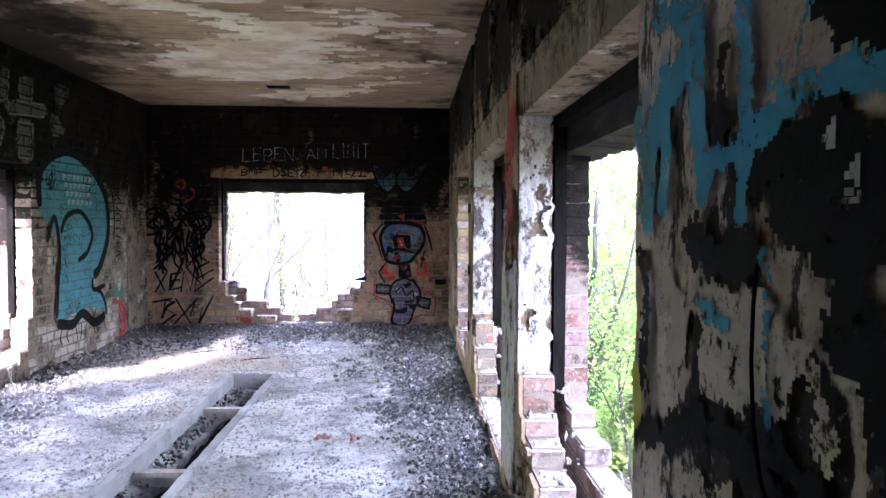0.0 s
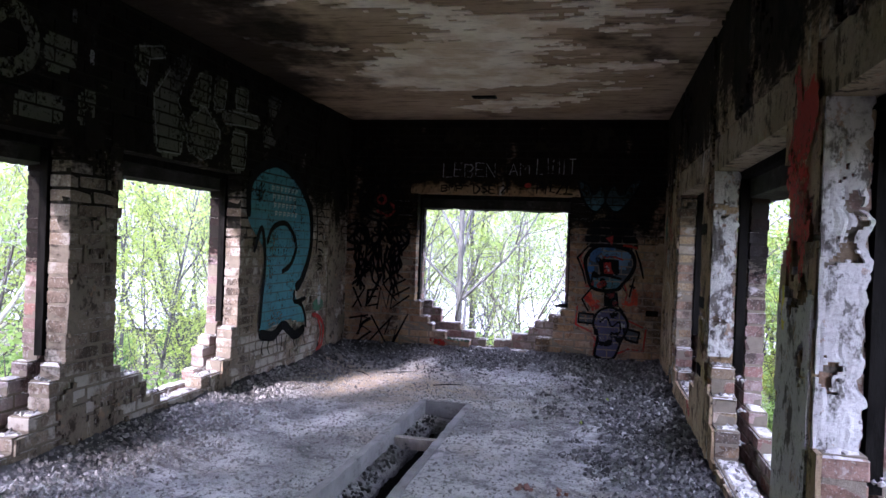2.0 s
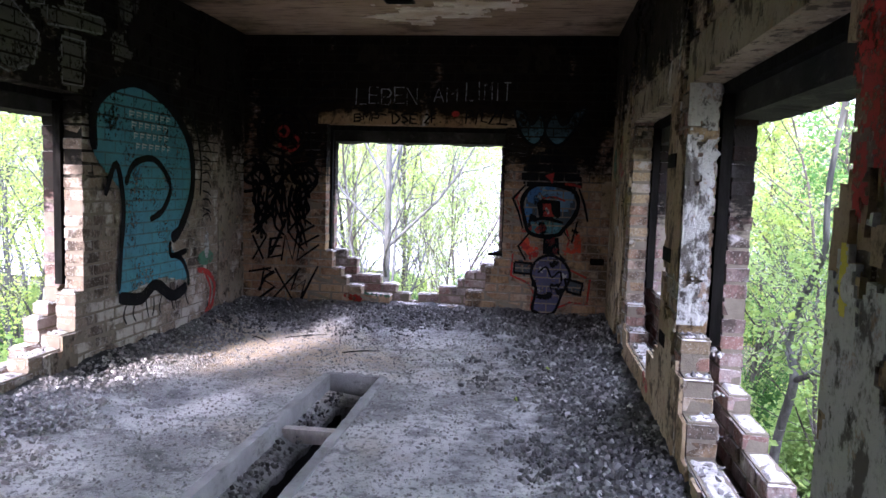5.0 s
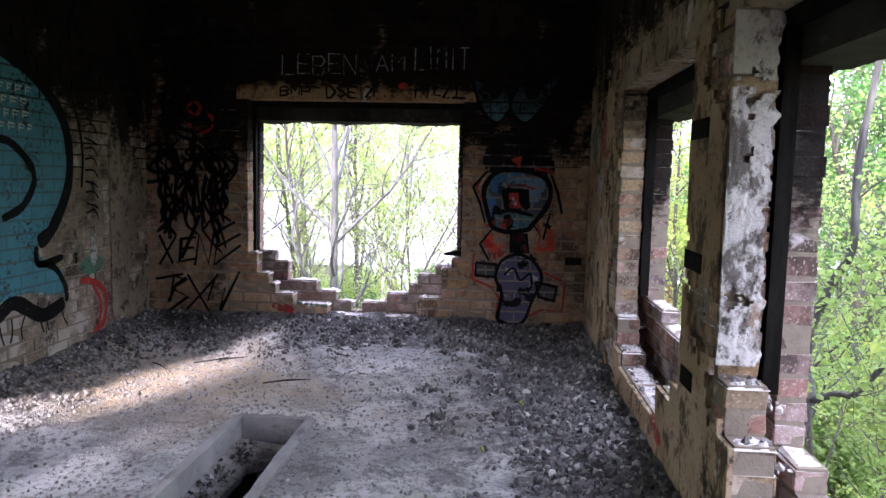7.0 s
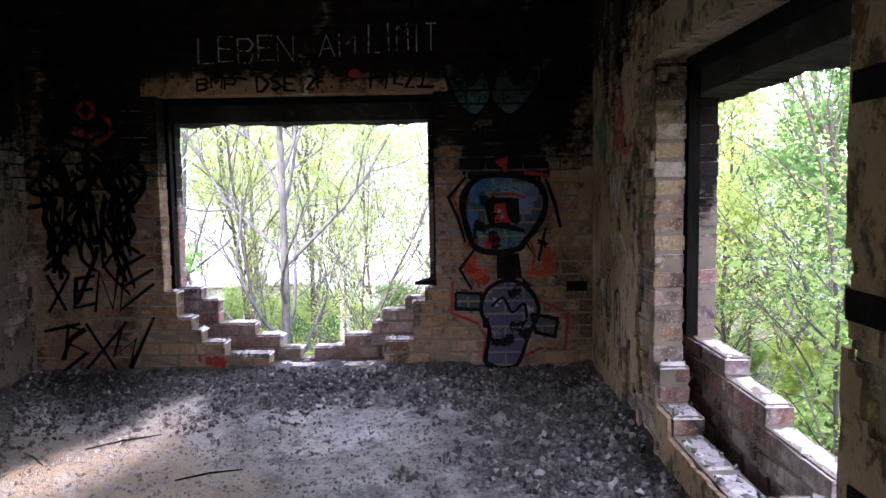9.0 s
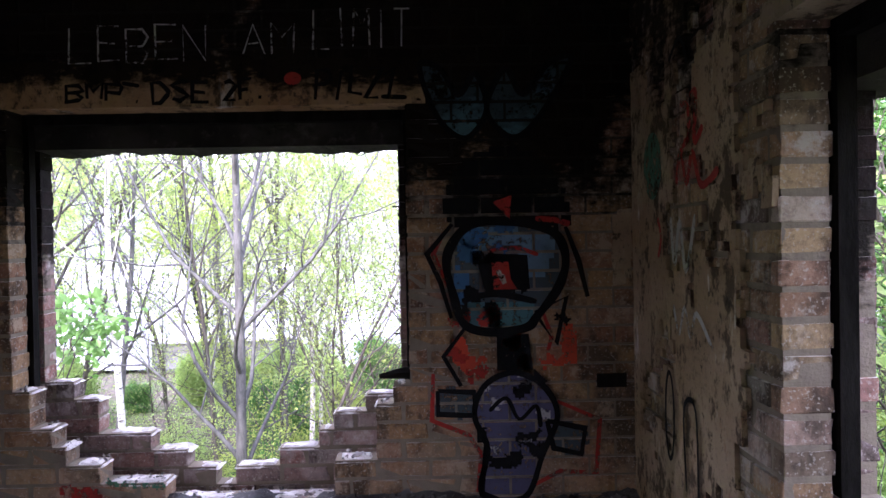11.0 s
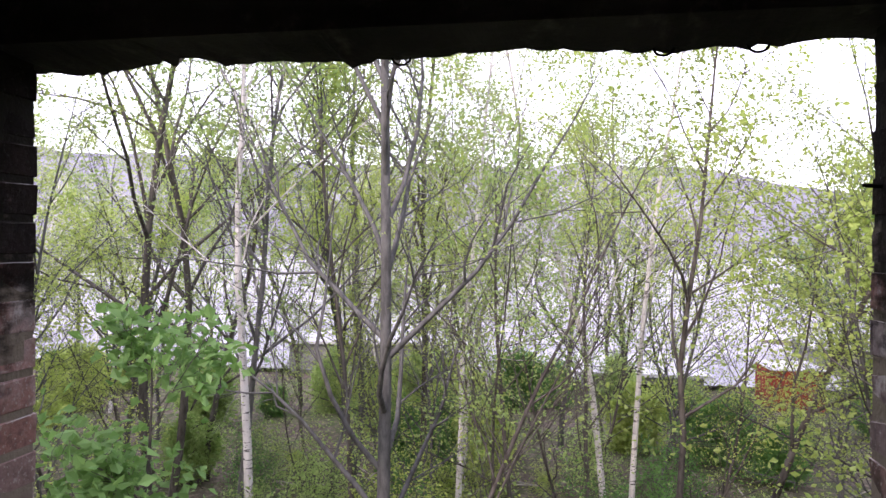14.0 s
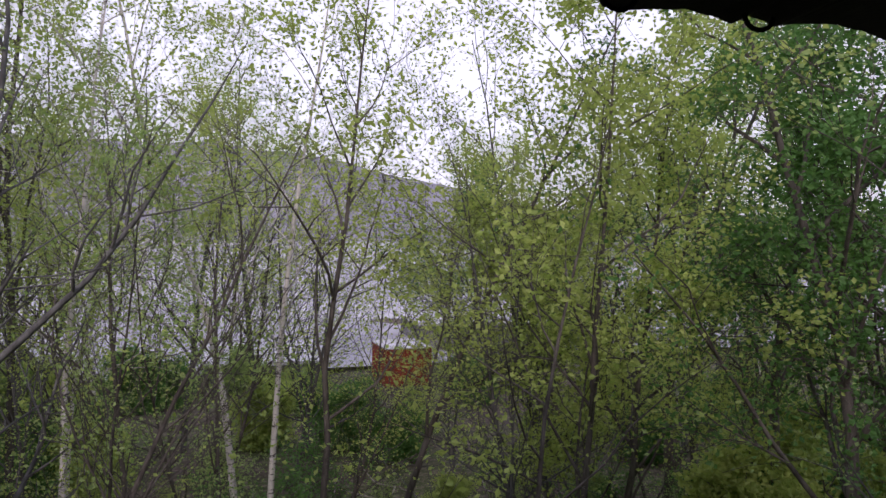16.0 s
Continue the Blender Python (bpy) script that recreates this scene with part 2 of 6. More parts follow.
def paint(name, colour, wear=0.35, smoke=None):
    k = Nodes(name, 0.7, 0.3)
    c = k.mix(k.ramp(k.noise(6, 6, 0.65), 0.4, 0.7, 0, 0.55), colour, tuple(v * 0.55 + 0.012 for v in colour))
    if smoke:
        c = soot(k, c, *smoke)
    k.done(c, k.noise(50, 5), 0.3, 0.004)
    thin = k.t.nodes.new("ShaderNodeBsdfTransparent")
    m = k.t.nodes.new("ShaderNodeMixShader")
    k.put(m.inputs[0], k.ramp(k.op("ADD", k.noise(30, 6, 0.75), k.op("MULTIPLY", k.noise(4, 3), 0.5)), 0.88 - wear * 0.22, 1.02 - wear * 0.22, 0, 0.9))
    k.put(m.inputs[1], k.b.outputs[0])
    k.put(m.inputs[2], thin.outputs[0])
    k.put(k.t.nodes["Material Output"].inputs[0], m.outputs[0])
    return k.m


def bark(name, a, b, bands=0.0):
    k = Nodes(name, 0.9, 0.2)
    c = k.mix(k.ramp(k.noise(14, 6, 0.7, (1, 1, 0.25)), 0.35, 0.65), a, b)
    if bands:
        c = k.mix(k.ramp(k.noise(9, 5, 0.7, (0.6, 0.6, 2.6)), 0.56, 0.62, 0, bands), c, (0.035, 0.03, 0.028))
    return k.done(c, k.noise(26, 5, 0.7, (1, 1, 0.3)), 0.6, 0.01)


def leaf(name, a, b, glow=0.45):
    k = Nodes(name, 0.55, 0.35)
    c = k.mix(k.island(), a, b)
    c = k.mix(k.ramp(k.noise(0.5, 3), 0.4, 0.65, 0, 0.5), c, tuple(v * 0.6 for v in a))
    k.done(c)
    tr = k.t.nodes.new("ShaderNodeBsdfTranslucent")
    k.put(tr.inputs[0], k.mix(1.0, c, (1.0, 1.0, 0.8), "MULTIPLY"))
    m = k.t.nodes.new("ShaderNodeMixShader")
    m.inputs[0].default_value = glow
    k.put(m.inputs[1], k.b.outputs[0])
    k.put(m.inputs[2], tr.outputs[0])
    k.put(k.t.nodes["Material Output"].inputs[0], m.outputs[0])
    return k.m


def soil():
    k = Nodes("woodland_floor", 0.95, 0.1)
    c = k.mix(k.ramp(k.noise(0.45, 6, 0.65), 0.40, 0.60), (0.095, 0.078, 0.062), (0.07, 0.095, 0.035))
    c = k.mix(k.ramp(k.noise(5, 7, 0.75), 0.48, 0.62, 0, 0.85), c, (0.22, 0.18, 0.145))
    c = k.mix(k.ramp(k.noise(22, 6, 0.75), 0.54, 0.66, 0, 0.6), c, (0.035, 0.03, 0.022))
    return k.done(c, k.noise(9, 8, 0.75), 0.9, 0.08)


def pale(name, a, b, scale):
    k = Nodes(name, 0.95, 0.1)
    return k.done(k.mix(k.ramp(k.noise(scale, 7, 0.65), 0.35, 0.65), a, b), k.noise(scale * 6, 5), 0.4, 0.2)


def burnt_plaster():
    """Beige plaster with sharp-edged smears of black paint and soot."""
    k = Nodes("beige_plaster", 0.9, 0.12)
    c = k.mix(k.ramp(k.noise(3.0, 6, 0.65), 0.38, 0.62), (0.40, 0.32, 0.27), (0.66, 0.57, 0.50))
    c = k.mix(k.ramp(k.noise(21, 7, 0.75), 0.52, 0.62, 0, 0.7), c, (0.16, 0.12, 0.10))
    c = k.mix(k.ramp(k.noise(9, 6, 0.7, (1, 1, 1), (3, 9, 1)), 0.64, 0.67, 0, 0.8), c, (0.30, 0.10, 0.05))
    c = k.mix(k.ramp(k.noise(4.0, 5, 0.65, (1, 1, 1.3), (6, 2, 9)), 0.60, 0.64, 0, 0.7), c, (0.25, 0.33, 0.48))
    smear = k.noise(2.6, 7, 0.62, (1, 1, 0.55), (2, 11, 5))
    c = k.mix(k.ramp(smear, 0.555, 0.575, 0, 0.96), c, (0.013, 0.013, 0.014))
    c = k.mix(k.ramp(k.noise(7.5, 8, 0.7, (1, 1, 0.35), (4, 1, 3)), 0.555, 0.58, 0, 0.92), c, (0.02, 0.02, 0.021))
    c = k.mix(k.ramp(k.noise(60, 4, 0.7), 0.60, 0.68, 0, 0.5), c, (0.34, 0.32, 0.30))
    return k.done(c, k.op("ADD", k.noise(45, 6, 0.7), k.op("ADD", k.noise(9, 4), smear)), 0.6, 0.012)


M["mortar"] = mortar("mortar", 1.5, 2.3)
M["bed"] = lime_bed()
M["mortar_dark"] = mortar("smoky_mortar", 1.1, 1.9)
M["mortar_red"] = mortar("sooty_mortar", 0.9, 1.7)
M["plaster"] = plaster("peeling_plaster", (0.27, 0.195, 0.12), (0.37, 0.285, 0.195), 1.75, 2.6, 0.95)
M["plaster_w"] = plaster("grey_peeling_plaster", (0.17, 0.14, 0.105), (0.25, 0.21, 0.165), 1.2, 2.2, 0.95)
M["reveal"] = plaster("white_reveal_plaster", (0.44, 0.42, 0.40), (0.54, 0.53, 0.51), 1.75, 2.5, 0.75)
M["lintel"] = plaster("lintel_concrete", (0.22, 0.175, 0.115), (0.31, 0.255, 0.185), 1.9, 2.7, 0.92)
M["lintel_n"] = plaster("ochre_lintel", (0.25, 0.155, 0.075), (0.34, 0.23, 0.125), 2.03, 2.27, 0.97)
M["lintel_w"] = plaster("burnt_lintel", (0.10, 0.085, 0.065), (0.16, 0.135, 0.105), 1.5, 2.3, 0.95)
M["pink"] = burnt_plaster()
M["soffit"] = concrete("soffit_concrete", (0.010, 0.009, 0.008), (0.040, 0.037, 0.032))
# the deep shade of the pit is put into this near-black concrete
M["shaft"] = concrete("shade_dark_shaft", (0.02, 0.018, 0.017), (0.05, 0.045, 0.04))
M["kerb"] = concrete("kerb_concrete", (0.22, 0.215, 0.215), (0.36, 0.35, 0.35))
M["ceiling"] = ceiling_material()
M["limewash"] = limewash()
M["dust"] = dust_floor()
M["cinder"] = cinder()
M["rubble"] = rubble()
# near-black for charred wood, and for the shade in gaps and holes
M["near_black"] = bark("char_and_gap_black", (0.005, 0.0045, 0.004), (0.012, 0.011, 0.010))
M["near_black"].node_tree.nodes["Principled BSDF"].inputs["Specular IOR Level"].default_value = 0.04
M["rust"] = bark("rusty_steel", (0.17, 0.075, 0.05), (0.24, 0.15, 0.13))
M["board"] = bark("weathered_board", (0.28, 0.25, 0.23), (0.40, 0.36, 0.33))
M["black"] = paint("black_spray_paint", (0.006, 0.006, 0.007), 0.0)
M["black"].node_tree.nodes["Principled BSDF"].inputs["Specular IOR Level"].default_value = 0.05
M["blue"] = paint("turquoise_spray_paint", (0.056, 0.210, 0.270), 0.45)
M["sky_blue"] = paint("pale_blue_spray_paint", (0.120, 0.210, 0.300), 0.40, (1.35, 2.0, 0.9))
M["deep_blue"] = paint("blue_spray_paint", (0.038, 0.120, 0.255), 0.4, (1.35, 2.0, 0.9))
M["pier_blue"] = paint("smeared_blue_paint", (0.03, 0.26, 0.44), 0.4)
M["teal"] = paint("dark_teal_spray_paint", (0.053, 0.128, 0.150), 0.45, (1.5, 2.3, 0.75))
M["face_grey"] = paint("grey_blue_spray_paint", (0.045, 0.06, 0.072), 0.5, (1.35, 2.0, 0.9))
M["beige"] = paint("bare_beige_plaster", (0.46, 0.39, 0.33), 0.5)
M["dim"] = paint("sooty_grey_paint", (0.075, 0.075, 0.055), 0.55, (2.3, 3.2, 0.9))
M["old_white"] = paint("sooty_white_paint", (0.20, 0.20, 0.185), 0.7, (2.35, 3.2, 0.9))
M["ochre_stain"] = paint("ochre_paint", (0.16, 0.11, 0.03), 0.7)
M["violet"] = paint("violet_spray_paint", (0.075, 0.070, 0.130), 0.45, (1.35, 2.0, 0.9))
M["redpaint"] = paint("red_spray_paint", (0.32, 0.02, 0.012), 0.62)
M["orange"] = paint("orange_spray_paint", (0.45, 0.055, 0.018), 0.40, (1.35, 2.0, 0.9))
M["green"] = paint("green_spray_paint", (0.06, 0.16, 0.10), 0.6)
M["yellow"] = paint("yellow_paint", (0.55, 0.46, 0.03), 0.2)
M["white"] = paint("white_paint", (0.42, 0.44, 0.44), 0.25)
M["chalk"] = paint("white_spray_paint", (0.36, 0.355, 0.34), 0.8)
M["bark_grey"] = bark("grey_bark", (0.060, 0.060, 0.058), (0.125, 0.125, 0.12))
M["bark_dark"] = bark("dark_bark", (0.05, 0.044, 0.038), (0.11, 0.10, 0.088))
M["birch"] = bark("birch_bark", (0.46, 0.445, 0.42), (0.62, 0.60, 0.575), 0.9)
M["leaf_lime"] = leaf("lime_green_leaves", (0.32, 0.44, 0.10), (0.48, 0.57, 0.17), 0.58)
M["leaf_green"] = leaf("fresh_green_leaves", (0.24, 0.38, 0.11), (0.39, 0.51, 0.19), 0.58)
M["leaf_dark"] = leaf("deep_green_leaves", (0.07, 0.19, 0.045), (0.14, 0.29, 0.07), 0.5)
M["leaf_maple"] = leaf("bright_maple_leaves", (0.13, 0.27, 0.07), (0.24, 0.41, 0.14), 0.5)
M["soil"] = soil()
M["sand"] = pale("pale_gravel", (0.28, 0.28, 0.30), (0.42, 0.42, 0.44), 0.08)
M["heap"] = pale("grey_spoil_slope", (0.16, 0.16, 0.19), (0.235, 0.235, 0.265), 0.03)
M["roofing"] = pale("white_roofing", (0.40, 0.40, 0.42), (0.52, 0.52, 0.54), 0.3)
M["shedwall"] = pale("grey_shed_wall", (0.16, 0.16, 0.16), (0.24, 0.24, 0.23), 0.5)
M["redbox"] = pale("red_painted_steel", (0.27, 0.06, 0.035), (0.18, 0.04, 0.025), 0.8)

# ---- mesh helpers ----


class Mesh:
    def __init__(self):
        self.v, self.f = [], []
        self.cuts, self.held = [], False

    def add(self, verts, faces):
        n = len(self.v)
        self.v.extend(verts)
        self.f.extend(tuple(i + n for i in f) for f in faces)

    def box(self, a, b, tilt=None):
        (x0, y0, z0), (x1, y1, z1) = a, b
        vs = [(x0, y0, z0), (x1, y0, z0), (x1, y1, z0), (x0, y1, z0), (x0, y0, z1), (x1, y0, z1), (x1, y1, z1), (x0, y1, z1)]
        self.add(vs, [(3, 2, 1, 0), (4, 5, 6, 7), (0, 1, 5, 4), (1, 2, 6, 5), (2, 3, 7, 6), (3, 0, 4, 7)])

    def tube(self, pts, radii, sides=6, cap=True):
        n0, rings = len(self.v), len(pts)
        side = Vector((1, 0, 0.01))
        for i, p in enumerate(pts):
            d = (pts[min(i + 1, rings - 1)] - pts[max(i - 1, 0)]).normalized()
            side = (side - d * side.dot(d))
            side = side.normalized() if side.length > 1e-4 else d.orthogonal().normalized()
            up = d.cross(side)
            for s in range(sides):
                a = 2 * math.pi * s / sides
                self.v.append(tuple(p + (side * math.cos(a) + up * math.sin(a)) * radii[i]))
        for i in range(rings - 1):
            for s in range(sides):
                a, b = n0 + i * sides + s, n0 + i * sides + (s + 1) % sides
                self.f.append((a, b, b + sides, a + sides))
        if cap:
            self.f.append(tuple(n0 + (rings - 1) * sides + s for s in range(sides)))

    def data(self, name, material, smooth=False):
        me = bpy.data.meshes.new(name)
        me.from_pydata(self.v, [], self.f)
        me.materials.append(material)
        if smooth:
            me.polygons.foreach_set("use_smooth", [True] * len(me.polygons))
        me.update()
        return me


def part(name, mesh, material, parent=None, label="", smooth=False, kind=""):
    ob = new(name, mesh.data(name, material, smooth))
    if parent is not None:
        ob.parent = parent
    return tagged(ob, label=label, kind=kind)


def empty(name, place=(0, 0, 0)):
    ob = new(name)
    ob.location = place
    ob.empty_display_size = 0.2
    return ob


def worn_box(name, material, seed, c=0.04):
    """A unit box with chipped, uneven edges, shared by the loose bricks."""
    rng = random.Random(seed)
    bm = bmesh.new()
    bmesh.ops.create_cube(bm, size=1.0)
    bmesh.ops.bevel(bm, geom=bm.edges[:], offset=c, segments=1, affect="EDGES")
    for v in bm.verts:
        chip = 0.10 if rng.random() < 0.18 else 0.028
        v.co.x -= math.copysign(abs(rng.gauss(0, chip * 0.5)), v.co.x)
        v.co.y -= math.copysign(abs(rng.gauss(0, chip * 0.5)), v.co.y)
        v.co.z -= math.copysign(abs(rng.gauss(0, chip)), v.co.z)
    me = bpy.data.meshes.new(name)
    bm.to_mesh(me)
    bm.free()
    me.materials.append(material)
    return me


COURSE, LONG = 0.088, 0.25
BRICK = {k: [worn_box("brick_" + k, M[k], 5 * n + i) for i in range(5)] for n, k in enumerate(("ochre", "pale", "red", "grim"))}


def leaf_wall(wall, axis, near, far, u0, u1, z0, z1, solid, kind, loose, seed):
    """One brick leaf of a wall, in stretcher bond: the bricks of the broken edges are parts of their own, the rest is joined.
    axis: the wall runs along x or y; near and far: its two faces; solid(u, z): where it stands."""
    rng = random.Random(seed)
    joined, core, count = Mesh(), Mesh(), 0
    row, z = 0, z0
    lo, hi = min(near, far), max(near, far)
    while z < z1 - 0.02:
        top = min(z + COURSE, z1)
        runs, start, n = [], None, int((u1 - u0) / 0.02 + 0.5)
        for i in range(n + 1):
            u = u0 + (i + 0.5) * 0.02
            on = i < n and solid(u, (z + top) / 2)
            if on and start is None:
                start = u0 + i * 0.02
            if not on and start is not None:
                runs.append((start, u0 + i * 0.02))
                start = None
        for a, b in runs:
            if b - a < 0.05:
                continue
            if axis == "x":
                core.box((a + 0.0115, lo + 0.009, z), (b - 0.0115, hi - 0.009, top))
            else:
                core.box((lo + 0.009, a + 0.0115, z), (hi - 0.009, b - 0.0115, top))
            u = u0 + (row % 2) * LONG / 2 - LONG + math.floor((a - u0) / LONG) * LONG
            cuts = [a]
            while u < b:
                if a + 0.05 < u < b - 0.05:
                    cuts.append(u)
                u += LONG
            cuts.append(b)
            for c, d in zip(cuts, cuts[1:]):
                push = rng.uniform(-0.004, 0.003)
                g = 0.0065
                if loose((c + d) / 2, z) and count < 300:
                    ob = new("brick", rng.choice(BRICK[kind]))
                    count += 1
                    t = rng.uniform(-1.2, 1.2) * (2.5 if not solid((c + d) / 2, top + COURSE / 2) else 1.0)
                    mid = (c + d) / 2 + rng.uniform(-0.002, 0.002)
                    zz = (z + top) / 2
                    sz = top - z - 2 * g
                    ob.parent = wall
                    if axis == "x":
                        ob.matrix_basis = pose(mid, (lo + hi) / 2 + push, zz, 0, 0, t) @ Matrix.Diagonal((d - c - 2 * g, hi - lo, sz, 1))
                    else:
                        ob.matrix_basis = pose((lo + hi) / 2 + push, mid, zz, 0, 0, t) @ Matrix.Diagonal((hi - lo, d - c - 2 * g, sz, 1))
                elif axis == "x":
                    joined.box((c + g, lo + push, z + g), (d - g, hi + push, top - g))
                else:
                    joined.box((lo + push, c + g, z + g), (hi + push, d - g, top - g))
        z += COURSE
        row += 1
    part("brickwork", joined, M[kind + "_joined"], wall, kind="stuff")
    part("mortar", core, M[{"red": "mortar_red", "pale": "mortar"}.get(kind, "mortar_dark")], wall)


def plaster_coat(wall, axis, face, out, u0, u1, z0, z1, there, material, depth=0.012, cell=0.03, seed=0, name="plaster"):
    """A coat of plaster on a wall face, fallen off in patches. out: +1 or -1, the side to which it stands proud."""
    m = Mesh()
    nu, nz = int((u1 - u0) / cell), int((z1 - z0) / cell)
    on = {(i, j) for i in range(nu) for j in range(nz) if there(u0 + (i + 0.5) * cell, z0 + (j + 0.5) * cell)}
    index = {}

    def at(i, j, lift):
        key = (i, j, lift)
        if key not in index:
            w = noise.noise_vector(Vector((i * 0.37 + seed, j * 0.41, 3.0))) * cell * 0.38
            u, z = u0 + i * cell + w.x, z0 + j * cell + w.y
            d = face + out * ((depth + 0.004 * noise.noise(Vector((u * 5, z * 5, seed)))) if lift else -0.004)
            index[key] = len(m.v)
            m.v.append((u, d, z) if axis == "x" else (d, u, z))
        return index[key]

    for i, j in on:
        m.f.append((at(i, j, 1), at(i + 1, j, 1), at(i + 1, j + 1, 1), at(i, j + 1, 1)))
        for di, dj, a, b in ((-1, 0, (i, j), (i, j + 1)), (1, 0, (i + 1, j), (i + 1, j + 1)), (0, -1, (i, j), (i + 1, j)), (0, 1, (i, j + 1), (i + 1, j + 1))):
            if (i + di, j + dj) not in on:
                m.f.append((at(*a, 1), at(*b, 1), at(*b, 0), at(*a, 0)))
    return part(name, m, material, wall)


def fbm(u, v, s, seed=0.0):
    return noise.fractal(Vector((u * s, v * s, seed)), 0.9, 2.1, 5)


def profile(steps, u, default=-9.0):
    """The height of a broken sill at u, from (start, end, top) steps."""
    best = default
    for a, b, top in steps:
        if a <= u < b:
            best = top
    return best


# ---- the plan ----
X0, X1, Y0, Y1, CEIL = -2.21, 1.62, -1.4, 9.21, 2.97
LEAF, GAP, OUTER = 0.15, 0.08, 0.12
LINTEL_IN, LINTEL_N = 2.01, 2.068
SOFFIT = {"n": 1.895, "w": 1.855, "e": 1.835}
BASE = -0.044

# north wall: one broad window, its breast broken away in steps
north_in = [(-1.5, -1.22, 0.748), (-1.22, -1.12, 0.572), (-1.12, -1.05, 0.484), (-1.05, -0.90, 0.396), (-0.90, -0.60, 0.308), (-0.60, 0.19, 0.22), (0.19, 0.38, 0.396), (0.38, 0.47, 0.66), (0.47, 0.7, 0.748)]
north_out = [(-1.5, -1.13, 0.748), (-1.13, -1.0, 0.66), (-1.0, -0.75, 0.484), (-0.75, -0.56, 0.396), (-0.56, -0.42, 0.308), (-0.42, -0.35, 0.22), (-0.35, -0.13, 0.308), (-0.13, 0.08, 0.396), (0.08, 0.15, 0.484), (0.15, 0.31, 0.572), (0.31, 0.7, 0.66)]
NW = (-1.30, 0.545)
NWO = (-1.27, 0.495)


def opened(openings, lintel):
    """Where a leaf stands: outside its openings, above their lintels and below their broken sills."""
    def solid(u, z):
        for a, b, sill in openings:
            if a < u < b and z < lintel + 0.22:
                return z < lintel and z < profile(sill, u)
        return True
    return solid


wall_n = tagged(empty("wall_north", (0, 0, 0)), "sooty ochre brick wall with a broken window and graffiti", "wall", kind="structure")
leaf_wall(wall_n, "x", Y1, Y1 + LEAF, X0 - 0.15, X1 + 0.15, BASE, CEIL, opened([(*NW, north_in)], LINTEL_N), "ochre", lambda u, z: -1.7 < u < 1.0 and z < 0.95 or (-1.6 < u < -1.3 or 0.54 < u < 0.85) and z < 2.1, 11)
leaf_wall(wall_n, "x", Y1 + LEAF + GAP, Y1 + LEAF + GAP + OUTER, X0 - 0.4, X1 + 0.4, -3.3, 3.3, opened([(*NWO, north_out)], SOFFIT["n"]), "red", lambda u, z: -1.6 < u < 0.9 and 0.0 < z < 2.0, 12)

# west wall: two broad windows
W1, W2 = (4.88, 6.50), (2.60, 4.42)
w1_in = [(4.8, 4.96, 0.572), (4.96, 5.19, 0.484), (5.19, 5.42, 0.308), (5.42, 5.95, 0.22), (5.95, 6.25, 0.308), (6.25, 6.40, 0.396), (6.40, 6.6, 0.66)]
w1_out = [(4.8, 5.1, 0.308), (5.1, 6.2, 0.22), (6.2, 6.34, 0.308), (6.34, 6.44, 0.484), (6.44, 6.54, 0.572), (6.54, 6.8, 0.66)]
w2_in = [(2.5, 3.85, 0.132), (3.85, 4.05, 0.22), (4.05, 4.17, 0.308), (4.17, 4.30, 0.396), (4.30, 4.38, 0.572), (4.38, 4.5, 0.66)]
w2_out = [(2.5, 3.55, 0.132), (3.55, 3.78, 0.22), (3.78, 4.0, 0.308), (4.0, 4.12, 0.396), (4.12, 4.25, 0.484), (4.25, 4.38, 0.572), (4.38, 4.6, 0.66)]
wall_w = tagged(empty("wall_west"), "smoke-blackened whitewashed brick wall with two broken windows", "wall", kind="structure")
west_in = opened([(*W1, w1_in), (*W2, w2_in)], LINTEL_IN)
leaf_wall(wall_w, "y", X0, X0 - LEAF, Y0 - 0.1, Y1, BASE, CEIL, west_in, "grim", lambda u, z: 3.7 < u < 7.6 and z < 1.0 or (4.3 < u < 5.0 or 6.4 < u < 7.0) and z < 2.0, 21)
leaf_wall(wall_w, "y", X0 - LEAF - GAP, X0 - LEAF - GAP - OUTER, Y0 - 0.3, Y1 + 0.2, -3.3, 3.3, opened([(W1[0] + 0.03, W1[1] + 0.06, w1_out), (W2[0], W2[1] + 0.05, w2_out)], SOFFIT["w"]), "red", lambda u, z: 3.4 < u < 7.1 and 0 < z < 2.0, 22)

# east wall: three broad windows between narrow piers
E1, E2, E3 = (1.61, 3.34), (3.81, 5.68), (6.12, 7.80)
e1_in = [(1.5, 2.2, 0.22), (2.2, 2.55, 0.308), (2.55, 2.82, 0.396), (2.82, 3.02, 0.484), (3.02, 3.16, 0.572), (3.16, 3.26, 0.66), (3.26, 3.4, 0.836)]
e1_out = [(1.5, 2.3, 0.308), (2.3, 2.75, 0.396), (2.75, 3.05, 0.484), (3.05, 3.3, 0.572), (3.3, 3.6, 0.66)]
e2_in = [(3.7, 5.35, 0.22), (5.35, 5.48, 0.396), (5.48, 5.58, 0.572), (5.58, 5.8, 0.748)]
e2_out = [(3.7, 4.9, 0.22), (4.9, 5.25, 0.308), (5.25, 5.55, 0.396), (5.55, 5.9, 0.484)]
e3_in = [(6.0, 6.25, 0.572), (6.25, 6.5, 0.484), (6.5, 7.1, 0.308), (7.1, 7.5, 0.308), (7.5, 7.7, 0.396), (7.7, 7.9, 0.572)]
e3_out = [(6.0, 6.6, 0.396), (6.6, 7.1, 0.484), (7.1, 7.5, 0.572), (7.5, 8.1, 0.66)]
wall_e = tagged(empty("wall_east"), "peeling plastered brick wall with three broken windows", "wall", kind="structure")
